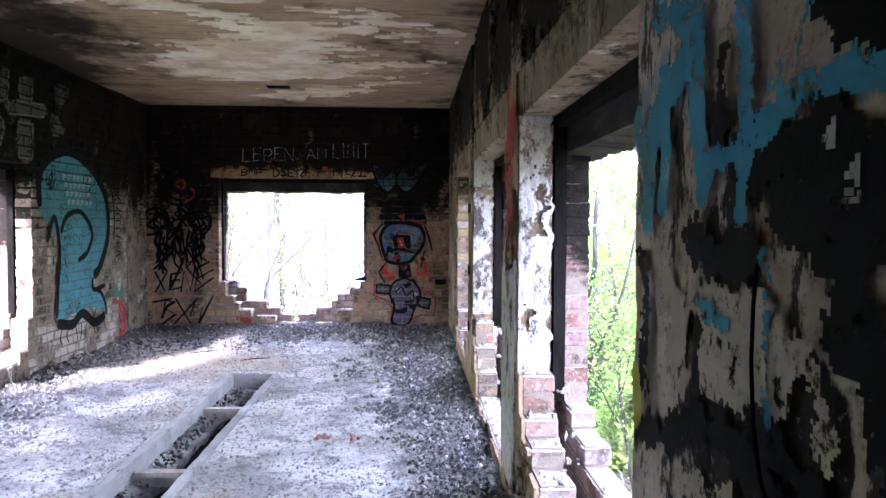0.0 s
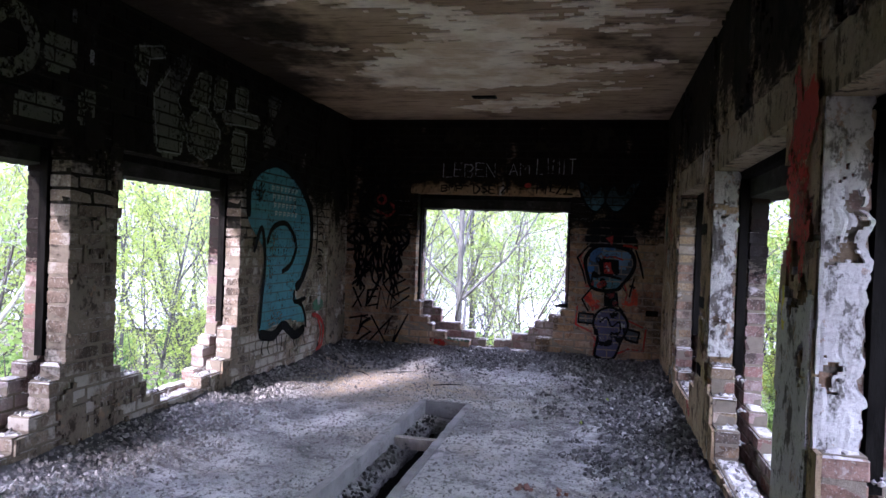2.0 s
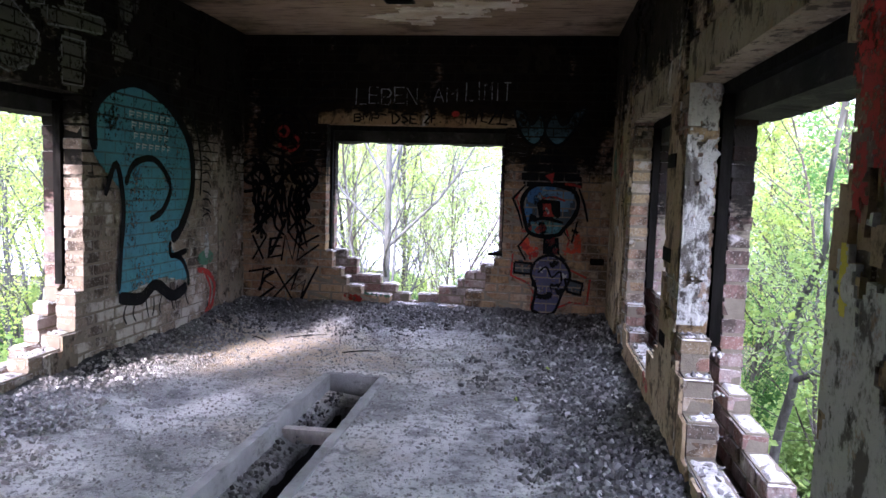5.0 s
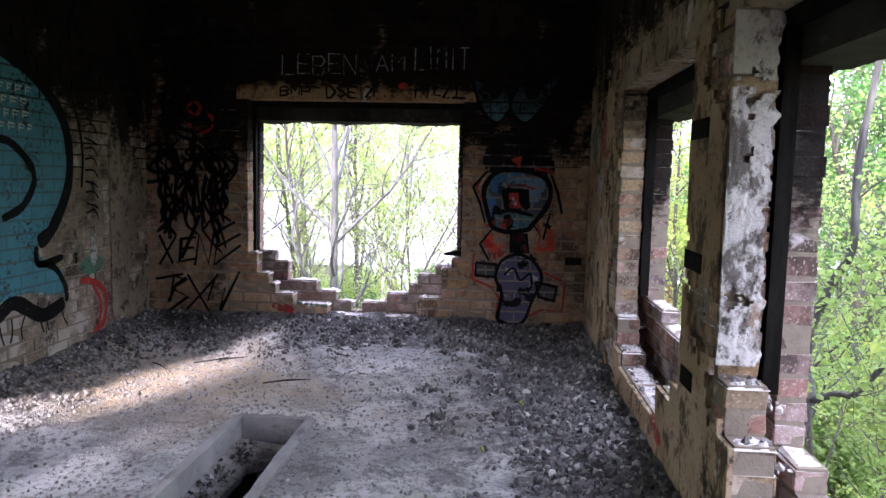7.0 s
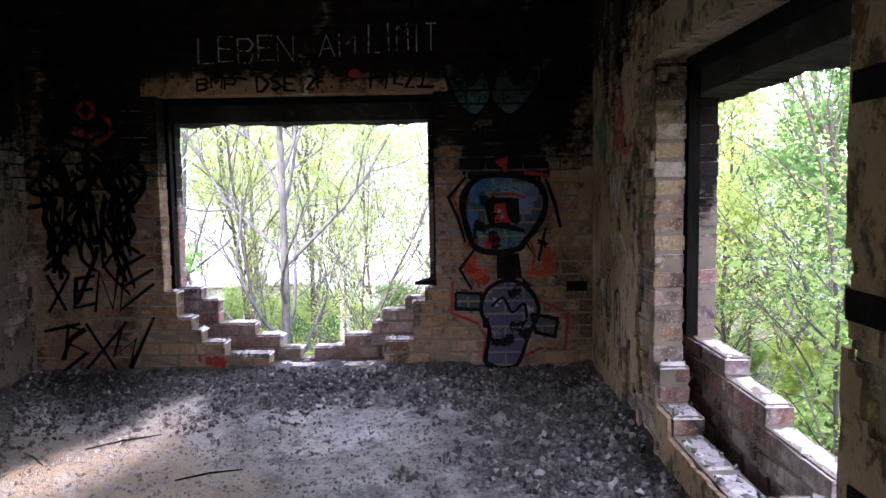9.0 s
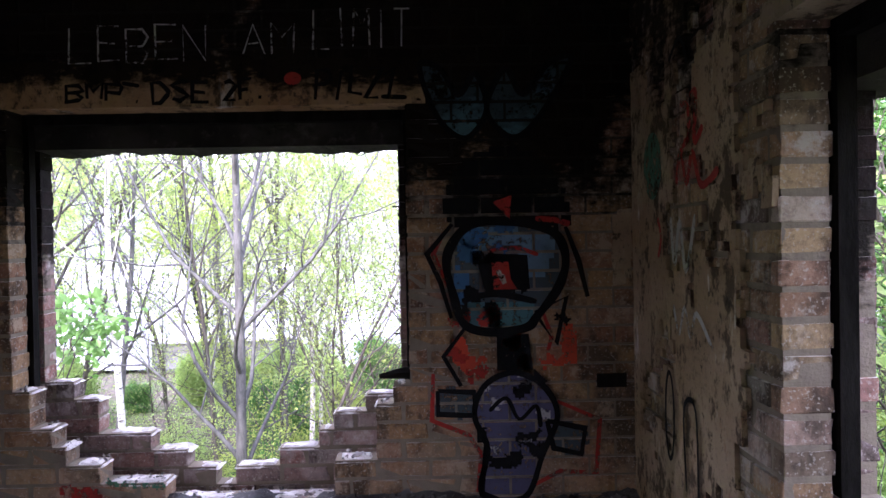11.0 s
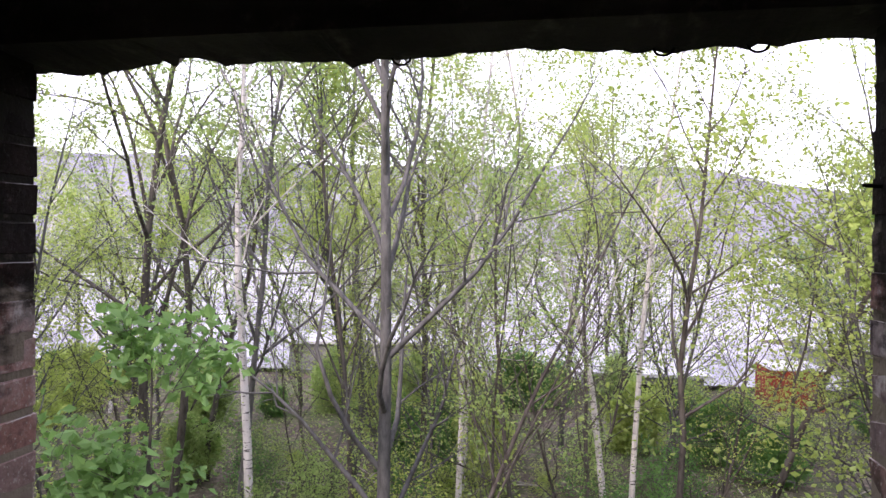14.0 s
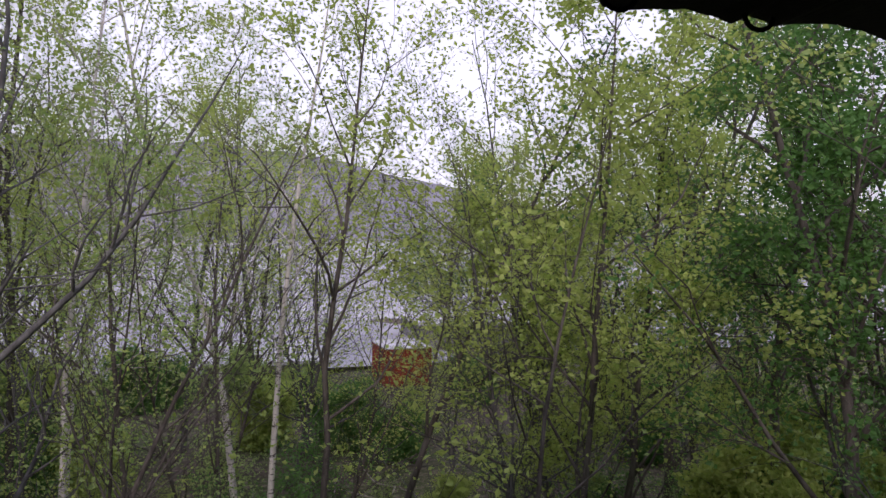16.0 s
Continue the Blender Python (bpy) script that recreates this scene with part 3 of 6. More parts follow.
east_in = opened([(*E1, e1_in), (*E2, e2_in), (*E3, e3_in)], LINTEL_IN)
leaf_wall(wall_e, "y", X1, X1 + LEAF, Y0 - 0.1, Y1, BASE, CEIL, east_in, "pale", lambda u, z: (2.3 < u < 4.0 or 5.2 < u < 8.4) and z < 0.95 or (7.7 < u < 8.4 or 5.6 < u < 5.9 or 3.2 < u < 3.5) and z < 2.1, 31)
leaf_wall(wall_e, "y", X1 + LEAF + GAP, X1 + LEAF + GAP + OUTER, Y0 - 0.3, Y1 + 0.2, -3.3, 3.3, opened([(E1[0] - 0.03, E1[1] + 0.10, e1_out), (E2[0] - 0.03, E2[1] + 0.06, e2_out), (E3[0] - 0.03, E3[1] + 0.12, e3_out)], SOFFIT["e"]), "red", lambda u, z: (2.3 < u < 3.9 or 4.8 < u < 6.3 or 6.9 < u < 8.3) and 0.0 < z < 2.0, 32)

wall_s = tagged(empty("wall_south"), "plain plastered back wall", "wall", kind="structure")
m = Mesh()
m.box((X0 - 0.35, Y0 - 0.35, -3.3), (X1 + 0.35, Y0, 3.3))
part("plaster", m, M["plaster"], wall_s)


def lintels(wall, axis, face, out, openings, deep, soffit, stuff="lintel", head=LINTEL_IN):
    """Two concrete beams over each opening: the inner one higher, the outer one lower, with a broken outer edge."""
    rng = random.Random(len(openings) * 7 + int(face * 10))
    for (a, b), (c, d) in openings:
        m = Mesh()
        lo, hi = sorted((face - out * 0.003, face + out * (LEAF + 0.002)))
        if axis == "x":
            m.box((a - 0.10, lo, head), (b + 0.10, hi, head + 0.215))
        else:
            m.box((lo, a - 0.10, head), (hi, b + 0.10, head + 0.215))
        part("inner_lintel", m, M[stuff], wall, "concrete beam over the opening")
        m = Mesh()
        n = int((d - c + 0.3) / 0.02)
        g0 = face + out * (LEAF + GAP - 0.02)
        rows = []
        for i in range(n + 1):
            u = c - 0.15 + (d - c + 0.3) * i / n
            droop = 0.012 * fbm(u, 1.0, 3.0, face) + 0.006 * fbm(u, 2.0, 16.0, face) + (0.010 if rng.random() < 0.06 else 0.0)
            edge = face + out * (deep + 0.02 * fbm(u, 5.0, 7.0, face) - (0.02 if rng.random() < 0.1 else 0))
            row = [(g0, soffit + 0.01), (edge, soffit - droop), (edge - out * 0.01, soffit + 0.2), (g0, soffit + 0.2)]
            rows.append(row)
        for row, i in zip(rows, range(n + 1)):
            u = c - 0.15 + (d - c + 0.3) * i / n
            m.v.extend((u, p, z) if axis == "x" else (p, u, z) for p, z in row)
        for i in range(n):
            for k in range(4):
                m.f.append((i * 4 + k, i * 4 + (k + 1) % 4, i * 4 + 4 + (k + 1) % 4, i * 4 + 4 + k))
        m.f += [(0, 1, 2, 3), (n * 4 + 3, n * 4 + 2, n * 4 + 1, n * 4)]
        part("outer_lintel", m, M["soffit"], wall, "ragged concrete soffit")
        # black strips stand in for the shade in the open cavity
        m = Mesh()
        f0, f1 = sorted((face + out * (LEAF + 0.004), face + out * (LEAF + GAP - 0.022)))
        z0 = 0.70
        for p, q, r, s in ((a - 0.06, a + 0.012, z0, head + 0.1), (b - 0.012, b + 0.06, z0, head + 0.1), (a + 0.013, b - 0.013, head - 0.05, head + 0.1)):
            if axis == "x":
                m.box((p, f0, r), (q, f1, s))
            else:
                m.box((f0, p, r), (f1, q, s))
        part("frame_remains", m, M["near_black"], wall, "black strips for the shade in the open wall cavity")


lintels(wall_n, "x", Y1, 1, [(NW, NWO)], 0.40, SOFFIT["n"], "lintel_n", LINTEL_N)
lintels(wall_w, "y", X0, -1, [(W1, (W1[0] + 0.03, W1[1] + 0.06)), (W2, (W2[0], W2[1] + 0.05))], 0.38, SOFFIT["w"], "lintel_w")
lintels(wall_e, "y", X1, 1, [(E1, (E1[0] - 0.03, E1[1] + 0.1)), (E2, (E2[0] - 0.03, E2[1] + 0.06)), (E3, (E3[0] - 0.03, E3[1] + 0.12))], 0.42, SOFFIT["e"])



def mortar_beds(wall, axis, near, far, steps, lo, hi, seed):
    """Old white mortar left on the tops of a broken sill, one ragged bed to each step."""
    for k, (a, b, top) in enumerate(steps):
        a, b = max(a, lo), min(b, hi)
        if b - a < 0.04:
            continue
        m = Mesh()
        nu, nv = max(2, int((b - a) / 0.03)), 5
        for i in range(nu + 1):
            for j in range(nv + 1):
                u = a + (b - a) * i / nu + 0.006 * fbm(i * 0.7, j * 0.9, 1.0, seed + k)
                v = near + (far - near) * (0.02 + 0.96 * j / nv)
                rim_here = i in (0, nu) or j in (0, nv)
                z = top + (-0.012 if rim_here else 0.005 + 0.012 * fbm(u, v, 14.0, seed) + 0.006 * fbm(u, v, 45.0, seed))
                if rim_here:
                    v += 0.010 * fbm(u, v, 20.0, seed + 3.0)
                m.v.append((u, v, z) if axis == "x" else (v, u, z))
        for i in range(nu):
            for j in range(nv):
                q = i * (nv + 1) + j
                m.f.append((q, q + 1, q + nv + 2, q + nv + 1))
        part("mortar_bed", m, M["bed"], wall)


for steps, (lo, hi) in ((e1_in, E1), (e2_in, E2), (e3_in, E3)):
    mortar_beds(wall_e, "y", X1, X1 + LEAF, steps, lo, hi, 3.0)
for steps, (lo, hi) in ((e1_out, E1), (e2_out, E2), (e3_out, E3)):
    mortar_beds(wall_e, "y", X1 + LEAF + GAP, X1 + LEAF + GAP + OUTER, steps, lo, hi + 0.08, 5.0)
for steps, (lo, hi) in ((w1_in, W1), (w2_in, W2)):
    mortar_beds(wall_w, "y", X0, X0 - LEAF, steps, lo, hi, 7.0)
for steps, (lo, hi) in ((w1_out, W1), (w2_out, W2)):
    mortar_beds(wall_w, "y", X0 - LEAF - GAP, X0 - LEAF - GAP - OUTER, steps, lo, hi + 0.04, 9.0)
mortar_beds(wall_n, "x", Y1, Y1 + LEAF, north_in, *NW, 11.0)
mortar_beds(wall_n, "x", Y1 + LEAF + GAP, Y1 + LEAF + GAP + OUTER, north_out, *NWO, 13.0)

# plaster that still clings to the inner faces
plaster_coat(wall_e, "y", X1 - 0.003, -1, Y0, Y1, 0.0, CEIL, lambda u, z: east_in(u, z) and not (LINTEL_IN < z < LINTEL_IN + 0.2 and any(a - 0.1 < u < b + 0.1 for a, b in (E1, E2, E3))) and fbm(u, z, 1.7, 4.0) + 0.35 * fbm(u, z, 7.0, 1.0) > (-0.9 if u < 1.7 else -0.28 if u < 7.6 or z > 2.1 else -0.3 if u > 8.02 + 0.09 * fbm(u * 0.3, z, 4.0, 41.0) else 0.4), M["plaster"], 0.014, 0.03, 2.0)
plaster_coat(wall_w, "y", X0 + 0.003, 1, 3.4, Y1, 0.0, CEIL, lambda u, z: west_in(u, z) and not (LINTEL_IN < z < LINTEL_IN + 0.2 and any(a - 0.1 < u < b + 0.1 for a, b in (W1, W2))) and fbm(u, z, 1.6, 8.0) + 0.3 * fbm(u, z, 8.0, 2.0) > (0.30 if u < 8.1 else -0.25) and not (6.4 < u < 8.6 and z < 2.3) and not (2.9 < u < 6.6 and z > 2.2), M["plaster_w"], 0.012, 0.03, 5.0)
plaster_coat(wall_n, "x", Y1 - 0.003, -1, X0, X1, 0.0, CEIL, lambda u, z: opened([(NW[0] - 0.1, NW[1] + 0.1, north_in)], 2.3)(u, z) and not (NW[0] - 0.1 < u < NW[1] + 0.1 and z < 0.8) and fbm(u, z, 1.8, 12.0) + 0.3 * fbm(u, z, 8.0, 3.0) > (0.33 if u > -1.4 else 0.1) and not (u < 1.5 and z < 2.6), M["plaster"], 0.010, 0.03, 7.0)
# grey lime plaster on the lower half of the pier between the first two windows
plaster_coat(wall_e, "y", X1 - 0.014, -1, E1[1] + 0.01, E2[0] - 0.01, 0.25, 1.5, lambda u, z: z < 1.32 + 0.14 * fbm(u, z, 4.0, 33.0) and fbm(u, z, 5.0, 8.0) > -0.38, M["reveal"], 0.012, 0.015, 6.0, "grey_plaster")
# the pier beside the entrance: beige plaster, burnt black in patches
plaster_coat(wall_e, "y", X1 - 0.014, -1, 0.45, E1[0] - 0.01, 0.3, 2.6, lambda u, z: u < E1[0] - 0.02 + 0.03 * fbm(u, z, 5.0, 21.0), M["pink"], 0.008, 0.008, 3.0, "beige_plaster")
for a, b in (E1, E2):
    m = Mesh()
    rows, cols = 110, 12
    z0, z1 = 0.80, LINTEL_IN - 0.002
    for j in range(rows + 1):
        z = z0 + (z1 - z0) * j / rows
        wide = LEAF - 0.01 + 0.02 * fbm(z, b, 5.0) + (0.02 * fbm(z, b, 22.0))
        for i in range(cols + 1):
            m.v.append((X1 - 0.012 + wide * i / cols, b - 0.015 - 0.004 * fbm(z * 1.0, i * 0.08 + b, 9.0), z))
    for j in range(rows):
        for i in range(cols):
            k = j * (cols + 1) + i
            if fbm(i * 0.0125 + b, z0 + j * 0.011, 6.0, 2.0) + 0.3 * fbm(i * 0.0125 + b, j * 0.011, 25.0, 2.0) > -0.52:
                m.f.append((k, k + 1, k + cols + 2, k + cols + 1))
    ob = part("reveal_plaster", m, M["reveal"], wall_e, "flaking white plaster on the reveal")
    md = ob.modifiers.new("thick", "SOLIDIFY")
    md.thickness = 0.014
    md.offset = 0.0

# ---- ceiling ----
m = Mesh()
m.box((X0 - 0.36, Y0 - 0.3, CEIL), (X1 + 0.36, Y1 + 0.36, CEIL + 0.22))
nx, ny, cell = 120, 330, 0.032
hole = (-0.42, -0.20, 7.83, 7.93)


def flake(x, y):
    if hole[0] - 0.02 < x < hole[1] + 0.02 and hole[2] - 0.02 < y < hole[3] + 0.02:
        return False
    patch = 1.0 - math.hypot((x + 0.1) / 1.15, (y - 6.6) / 1.5)
    return 0.75 * fbm(x * 0.75, y * 1.25, 1.1, 2.0) + 0.35 * fbm(x * 0.5, y * 2.0, 5.0, 6.0) + 0.75 * patch > 0.08


grid = {}
for i in range(nx):
    for j in range(ny):
        x, y = X0 + (i + 0.5) * cell, Y0 + (j + 0.5) * cell
        if x < X1 and y < Y1 and flake(x, y):
            grid[i, j] = True
flakes = Mesh()
seen_at = {}


def flake_at(i, j, low):
    key = (i, j, low)
    if key not in seen_at:
        w = noise.noise_vector(Vector((i * 0.31, j * 0.33, 9.0))) * 0.012
        seen_at[key] = len(flakes.v)
        flakes.v.append((min(max(X0 + i * cell + w.x, X0), X1), min(Y0 + j * cell + w.y, Y1), CEIL - (0.009 + 0.004 * noise.noise(Vector((i * 0.2, j * 0.2, 1)))) if low else CEIL + 0.003))
    return seen_at[key]


for i, j in grid:
    flakes.f.append((flake_at(i, j, 1), flake_at(i, j + 1, 1), flake_at(i + 1, j + 1, 1), flake_at(i + 1, j, 1)))
    for di, dj, a, b in ((-1, 0, (i, j), (i, j + 1)), (1, 0, (i + 1, j), (i + 1, j + 1)), (0, -1, (i, j), (i + 1, j)), (0, 1, (i, j + 1), (i + 1, j + 1))):
        if (i + di, j + dj) not in grid:
            flakes.f.append((flake_at(*a, 1), flake_at(*b, 1), flake_at(*b, 0), flake_at(*a, 0)))
n0 = len(m.v)
whole = Mesh()
whole.v, whole.f = m.v + flakes.v, m.f + [tuple(k + n0 for k in f) for f in flakes.f]
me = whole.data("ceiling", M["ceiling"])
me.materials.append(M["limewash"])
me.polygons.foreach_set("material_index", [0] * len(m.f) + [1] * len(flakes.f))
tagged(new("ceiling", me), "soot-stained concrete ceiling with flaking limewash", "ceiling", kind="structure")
# a black plate below the ceiling stands for the darkness of the open hole
m = Mesh()
m.box((hole[0], hole[2], CEIL - 0.016), (hole[1], hole[3], CEIL - 0.001))
vent = tagged(empty("ceiling_vent", (0, 0, 0)), "small dark rectangular vent in the ceiling", "vent")
part("cover", m, M["near_black"], vent)
m = Mesh()
m.box((hole[0] - 0.012, hole[2] - 0.012, CEIL - 0.012), (hole[0], hole[3] + 0.012, CEIL - 0.001))
part("rim", m, M["soffit"], vent)
m = Mesh()
m.box((hole[1], hole[2] - 0.012, CEIL - 0.012), (hole[1] + 0.012, hole[3] + 0.012, CEIL - 0.001))
part("rim", m, M["soffit"], vent)

# ---- floor with the open cable pit ----
PX0, PX1, PY0, PY1 = -0.65, -0.215, 2.6, 7.16


def floor_height(x, y):
    edge = min(x - X0, X1 - x, Y1 - y)
    bank = 0.17 * max(0.0, 1 - edge / 0.75) ** 1.6
    far = 0.05 * max(0.0, (y - 7.4) / 1.8)
    near_pit = min(1.0, max(PX0 - x, x - PX1, y - PY1, PY0 - y, 0.0) / 0.35)
    lumps = 0.022 * fbm(x, y, 1.3, 3.0) + 0.012 * fbm(x, y, 6.0, 5.0) + 0.006 * fbm(x, y, 22.0, 7.0)
    return bank + far + lumps * (0.25 + 0.75 * near_pit) * (1.0 + 1.2 * bank / 0.17)


m = Mesh()
xs = sorted({round(X0 - 0.02 + 0.04 * i, 4) for i in range(98)} | {PX0, PX1})
ys = sorted({round(Y0 - 0.02 + 0.04 * j, 4) for j in range(268)} | {PY0, PY1})
xs = [x for x in xs if x in (PX0, PX1) or min(abs(x - PX0), abs(x - PX1)) > 0.008]
ys = [y for y in ys if y in (PY0, PY1) or min(abs(y - PY0), abs(y - PY1)) > 0.008]
for y in ys:
    for x in xs:
        m.v.append((x, y, floor_height(x, y)))
w = len(xs)
for j in range(len(ys) - 1):
    for i in range(w - 1):
        if not (PX0 - 0.001 < xs[i] and xs[i + 1] < PX1 + 0.001 and PY0 - 0.001 < ys[j] and ys[j + 1] < PY1 + 0.001):
            m.f.append((j * w + i, j * w + i + 1, (j + 1) * w + i + 1, (j + 1) * w + i))
floor = tagged(empty("floor"), "dusty grey floor covered in ash and rubble", "floor", kind="structure")
dust = part("dust", m, M["dust"], floor, smooth=True)


def east_share(y):
    """How fast the cinders thin out from the east wall: the heap is broader towards the north end."""
    return 0.95 - 0.45 * min(1.0, max(0.0, (y - 4.2) / 2.2))


def ashen(x, y):
    edge = min((X1 - x) * (east_share(y) + 0.13), (Y1 - y) * 0.95, (x - X0) * 0.95)
    return edge + 0.28 * fbm(x, y, 1.6, 14.0) + 0.3 * fbm(x, y, 7.0, 4.0) < 0.52


mark = dust.data.attributes.new("cinders", "FLOAT", "POINT")
mark.data.foreach_set("value", [min(1.0, max(0.0, 1.05 - min((X1 - x) * east_share(y), Y1 - y, (x - X0) * 1.5) / 0.75 - 0.3 * fbm(x, y, 1.2, 14.0))) for x, y, _ in m.v])
# beige dust tone that paints in the sun patch of the north-west corner
mark = dust.data.attributes.new("sun_patch", "FLOAT", "POINT")
mark.data.foreach_set("value", [min(1.0, max(0.0, 1.5 - math.hypot((x + 1.45) / 1.05, (y - 7.75) / 0.75) + 0.5 * fbm(x, y, 2.0, 31.0))) for x, y, _ in m.v])
m = Mesh()
m.box((X0 - 0.3, Y0 - 0.2, -0.5), (PX0 - 0.003, Y1 + 0.1, -0.06))
m.box((PX1 + 0.003, Y0 - 0.2, -0.5), (X1 + 0.3, Y1 + 0.1, -0.06))
m.box((PX0 - 0.002, PY1 + 0.003, -0.5), (PX1 + 0.002, Y1 + 0.1, -0.06))
m.box((PX0 - 0.002, Y0 - 0.2, -0.5), (PX1 + 0.002, PY0 - 0.003, -0.06))
part("slab", m, M["kerb"], floor)

pit = tagged(empty("floor_pit"), "open rectangular concrete pit in the floor, partly filled with rubble", "pit", kind="structure")


def rim(a, b):
    """A worn kerb along the pit."""
    m = Mesh()
    n = 60
    for i in range(n + 1):
        t = i / n
        p = Vector(a).lerp(Vector(b), t)
        j = 0.010 * fbm(p.x, p.y, 5.0, 1.0) + 0.008 * fbm(p.x, p.y, 26.0, 1.0)
        across = Vector((a[1] - b[1], b[0] - a[0], 0)).normalized()
        for s, z in ((-0.035, -0.02), (-0.03, 0.012 + j), (0.028, 0.014 + j), (0.035 + j, -0.42)):
            q = p + across * s
            m.v.append((q.x, q.y, z))
    for i in range(n):
        for k in range(3):
            m.f.append((i * 4 + k, i * 4 + k + 1, i * 4 + 5 + k, i * 4 + 4 + k))
    return m


part("kerb", rim((PX0, PY1, 0), (PX0, PY0, 0)), M["kerb"], pit)
part("kerb", rim((PX1, PY0, 0), (PX1, PY1, 0)), M["kerb"], pit)
part("kerb", rim((PX1, PY1, 0), (PX0, PY1, 0)), M["kerb"], pit)
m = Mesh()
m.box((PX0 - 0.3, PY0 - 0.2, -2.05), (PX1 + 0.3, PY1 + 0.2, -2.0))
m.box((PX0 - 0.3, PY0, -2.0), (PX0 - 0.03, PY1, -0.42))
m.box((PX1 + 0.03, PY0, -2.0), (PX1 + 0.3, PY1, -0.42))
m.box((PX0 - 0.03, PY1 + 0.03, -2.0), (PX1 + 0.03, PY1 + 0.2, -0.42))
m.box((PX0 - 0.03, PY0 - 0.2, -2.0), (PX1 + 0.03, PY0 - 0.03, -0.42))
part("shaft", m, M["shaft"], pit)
# ledge inside, heaped with rubble along the western half
m = Mesh()
n = 90
for i in range(n + 1):
    y = PY0 + 0.01 + (PY1 - PY0 - 0.06) * i / n
    wide = 0.17 + 0.03 * fbm(y, 0, 3.0, 4.0)
    wide += 0.35 * max(0.0, (y - (PY1 - 0.28)) / 0.28)
    for x, z in ((PX0 + 0.02, -0.10), (PX0 + min(wide, 0.4) * 0.6, -0.13 + 0.03 * fbm(y, 2, 6.0)), (PX0 + min(wide, 0.41), -0.17), (PX0 + min(wide, 0.41) - 0.01, -0.22)):
        m.v.append((x, y, z + 0.015 * fbm(x, y, 14.0)))
for i in range(n):
    for k in range(3):
        m.f.append((i * 4 + k, i * 4 + k + 1, i * 4 + 5 + k, i * 4 + 4 + k))
part("ledge", m, M["dust"], pit)
m = Mesh()
m.box((PX0 - 0.03, PY0, -0.42), (PX0 + 0.12, PY1, -0.26))
# the shaft colour paints in the shade below the ledge
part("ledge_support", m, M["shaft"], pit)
for y in (6.08, 4.56, 3.1):
    m = Mesh()
    m.box((PX0 + 0.045, y - 0.03, -0.075), (PX1 - 0.04, y + 0.04, -0.045))
    m.box((PX0 + 0.045, y - 0.005, -0.14), (PX1 - 0.04, y + 0.01, -0.076))
    part("cross_beam", m, M["board"], pit, "short beam across the pit")

# ---- rubble, ash and splinters on the floor ----


def stone(m, p, r, rng):
    n0 = len(m.v)
    sx, sy, sz = (r * rng.uniform(0.6, 1.3) for _ in range(3))
    turn = Euler((rng.uniform(0, 6), rng.uniform(0, 6), rng.uniform(0, 6))).to_matrix()
    for v in ((1, 0, 0), (-1, 0, 0), (0, 1, 0), (0, -1, 0), (0, 0, 1), (0, 0, -1), (0.6, 0.6, 0.6), (-0.6, 0.5, -0.6)):
        q = turn @ Vector((v[0] * sx * rng.uniform(0.7, 1.2), v[1] * sy * rng.uniform(0.7, 1.2), v[2] * sz * 0.75))
        m.v.append((p[0] + q.x, p[1] + q.y, p[2] + q.z))
    for f in ((0, 2, 6), (2, 4, 6), (4, 0, 6), (2, 1, 4), (1, 3, 4), (3, 0, 4), (0, 5, 2), (2, 5, 7), (5, 1, 7), (1, 2, 7), (1, 5, 3), (3, 5, 0)):
        m.f.append(tuple(n0 + k for k in f))


rng = random.Random(5)
light, dark = Mesh(), Mesh()
made = 0
while made < 44000:
    x, y = rng.uniform(X0 + 0.03, X1 - 0.03), rng.uniform(1.2, Y1 - 0.02)
    if PX0 - 0.05 < x < PX1 + 0.04 and y < PY1 + 0.05:
        continue
    black = ashen(x, y)
    if rng.random() > (1.0 if black else 0.34 + 0.4 * max(0, fbm(x, y, 1.1, 9.0))):
        continue
    r = rng.choice((0.004, 0.005, 0.006, 0.008, 0.010, 0.014)) * (1.8 if black and x > 0 and y > 5.2 else 1.35 if black else 0.85)
    stone(dark if black and (x > 0 or y > 8.1) else light, (x, y, floor_height(x, y) + r * 0.25), r, rng)
    made += 1
tagged(part("rubble", light, M["rubble"]), "loose rubble, dust and plaster crumbs on the floor", "rubble", kind="stuff")
tagged(part("cinders", dark, M["cinder"]), "heaped black cinders and ash along the walls", "rubble", kind="stuff")
m = Mesh()
for _ in range(500):
    y = rng.uniform(PY0 + 0.1, PY1 - 0.1)
    r = rng.choice((0.008, 0.012, 0.018))
    stone(m, (PX0 + rng.uniform(0.04, 0.17), y, -0.11 + rng.uniform(-0.02, 0.015)), r, rng)
# darker stones than on the floor, to suit the shade inside the pit
tagged(part("pit_rubble", m, M["cinder"]), "rubble heaped on the ledge of the pit", "rubble", kind="stuff")
# crumbs on the broken sills
m = Mesh()
for face, out, sills in ((X1, 1, e1_in + e2_in + e3_in), (X0, -1, w1_in + w2_in)):
    for a, b, top in sills:
        for _ in range(int((b - a) * 130)):
            r = rng.choice((0.006, 0.009, 0.014, 0.02))
            d = rng.uniform(0.02, LEAF + GAP)
            zz = top if d < LEAF - 0.01 else top - 0.09
            stone(m, (face + out * d, rng.uniform(a + 0.02, b - 0.02), zz + r * 0.3), r, rng)
for a, b, top in north_in:
    for _ in range(int((b - a) * 90)):
        r = rng.choice((0.006, 0.009, 0.013))
        d = rng.uniform(0.02, LEAF)
        stone(m, (rng.uniform(a + 0.02, b - 0.02), Y1 + d, top + r * 0.3), r, rng)
tagged(part("sill_crumbs", m, M["rubble"]), "mortar crumbs and brick bits on the broken sills", "rubble", kind="stuff")
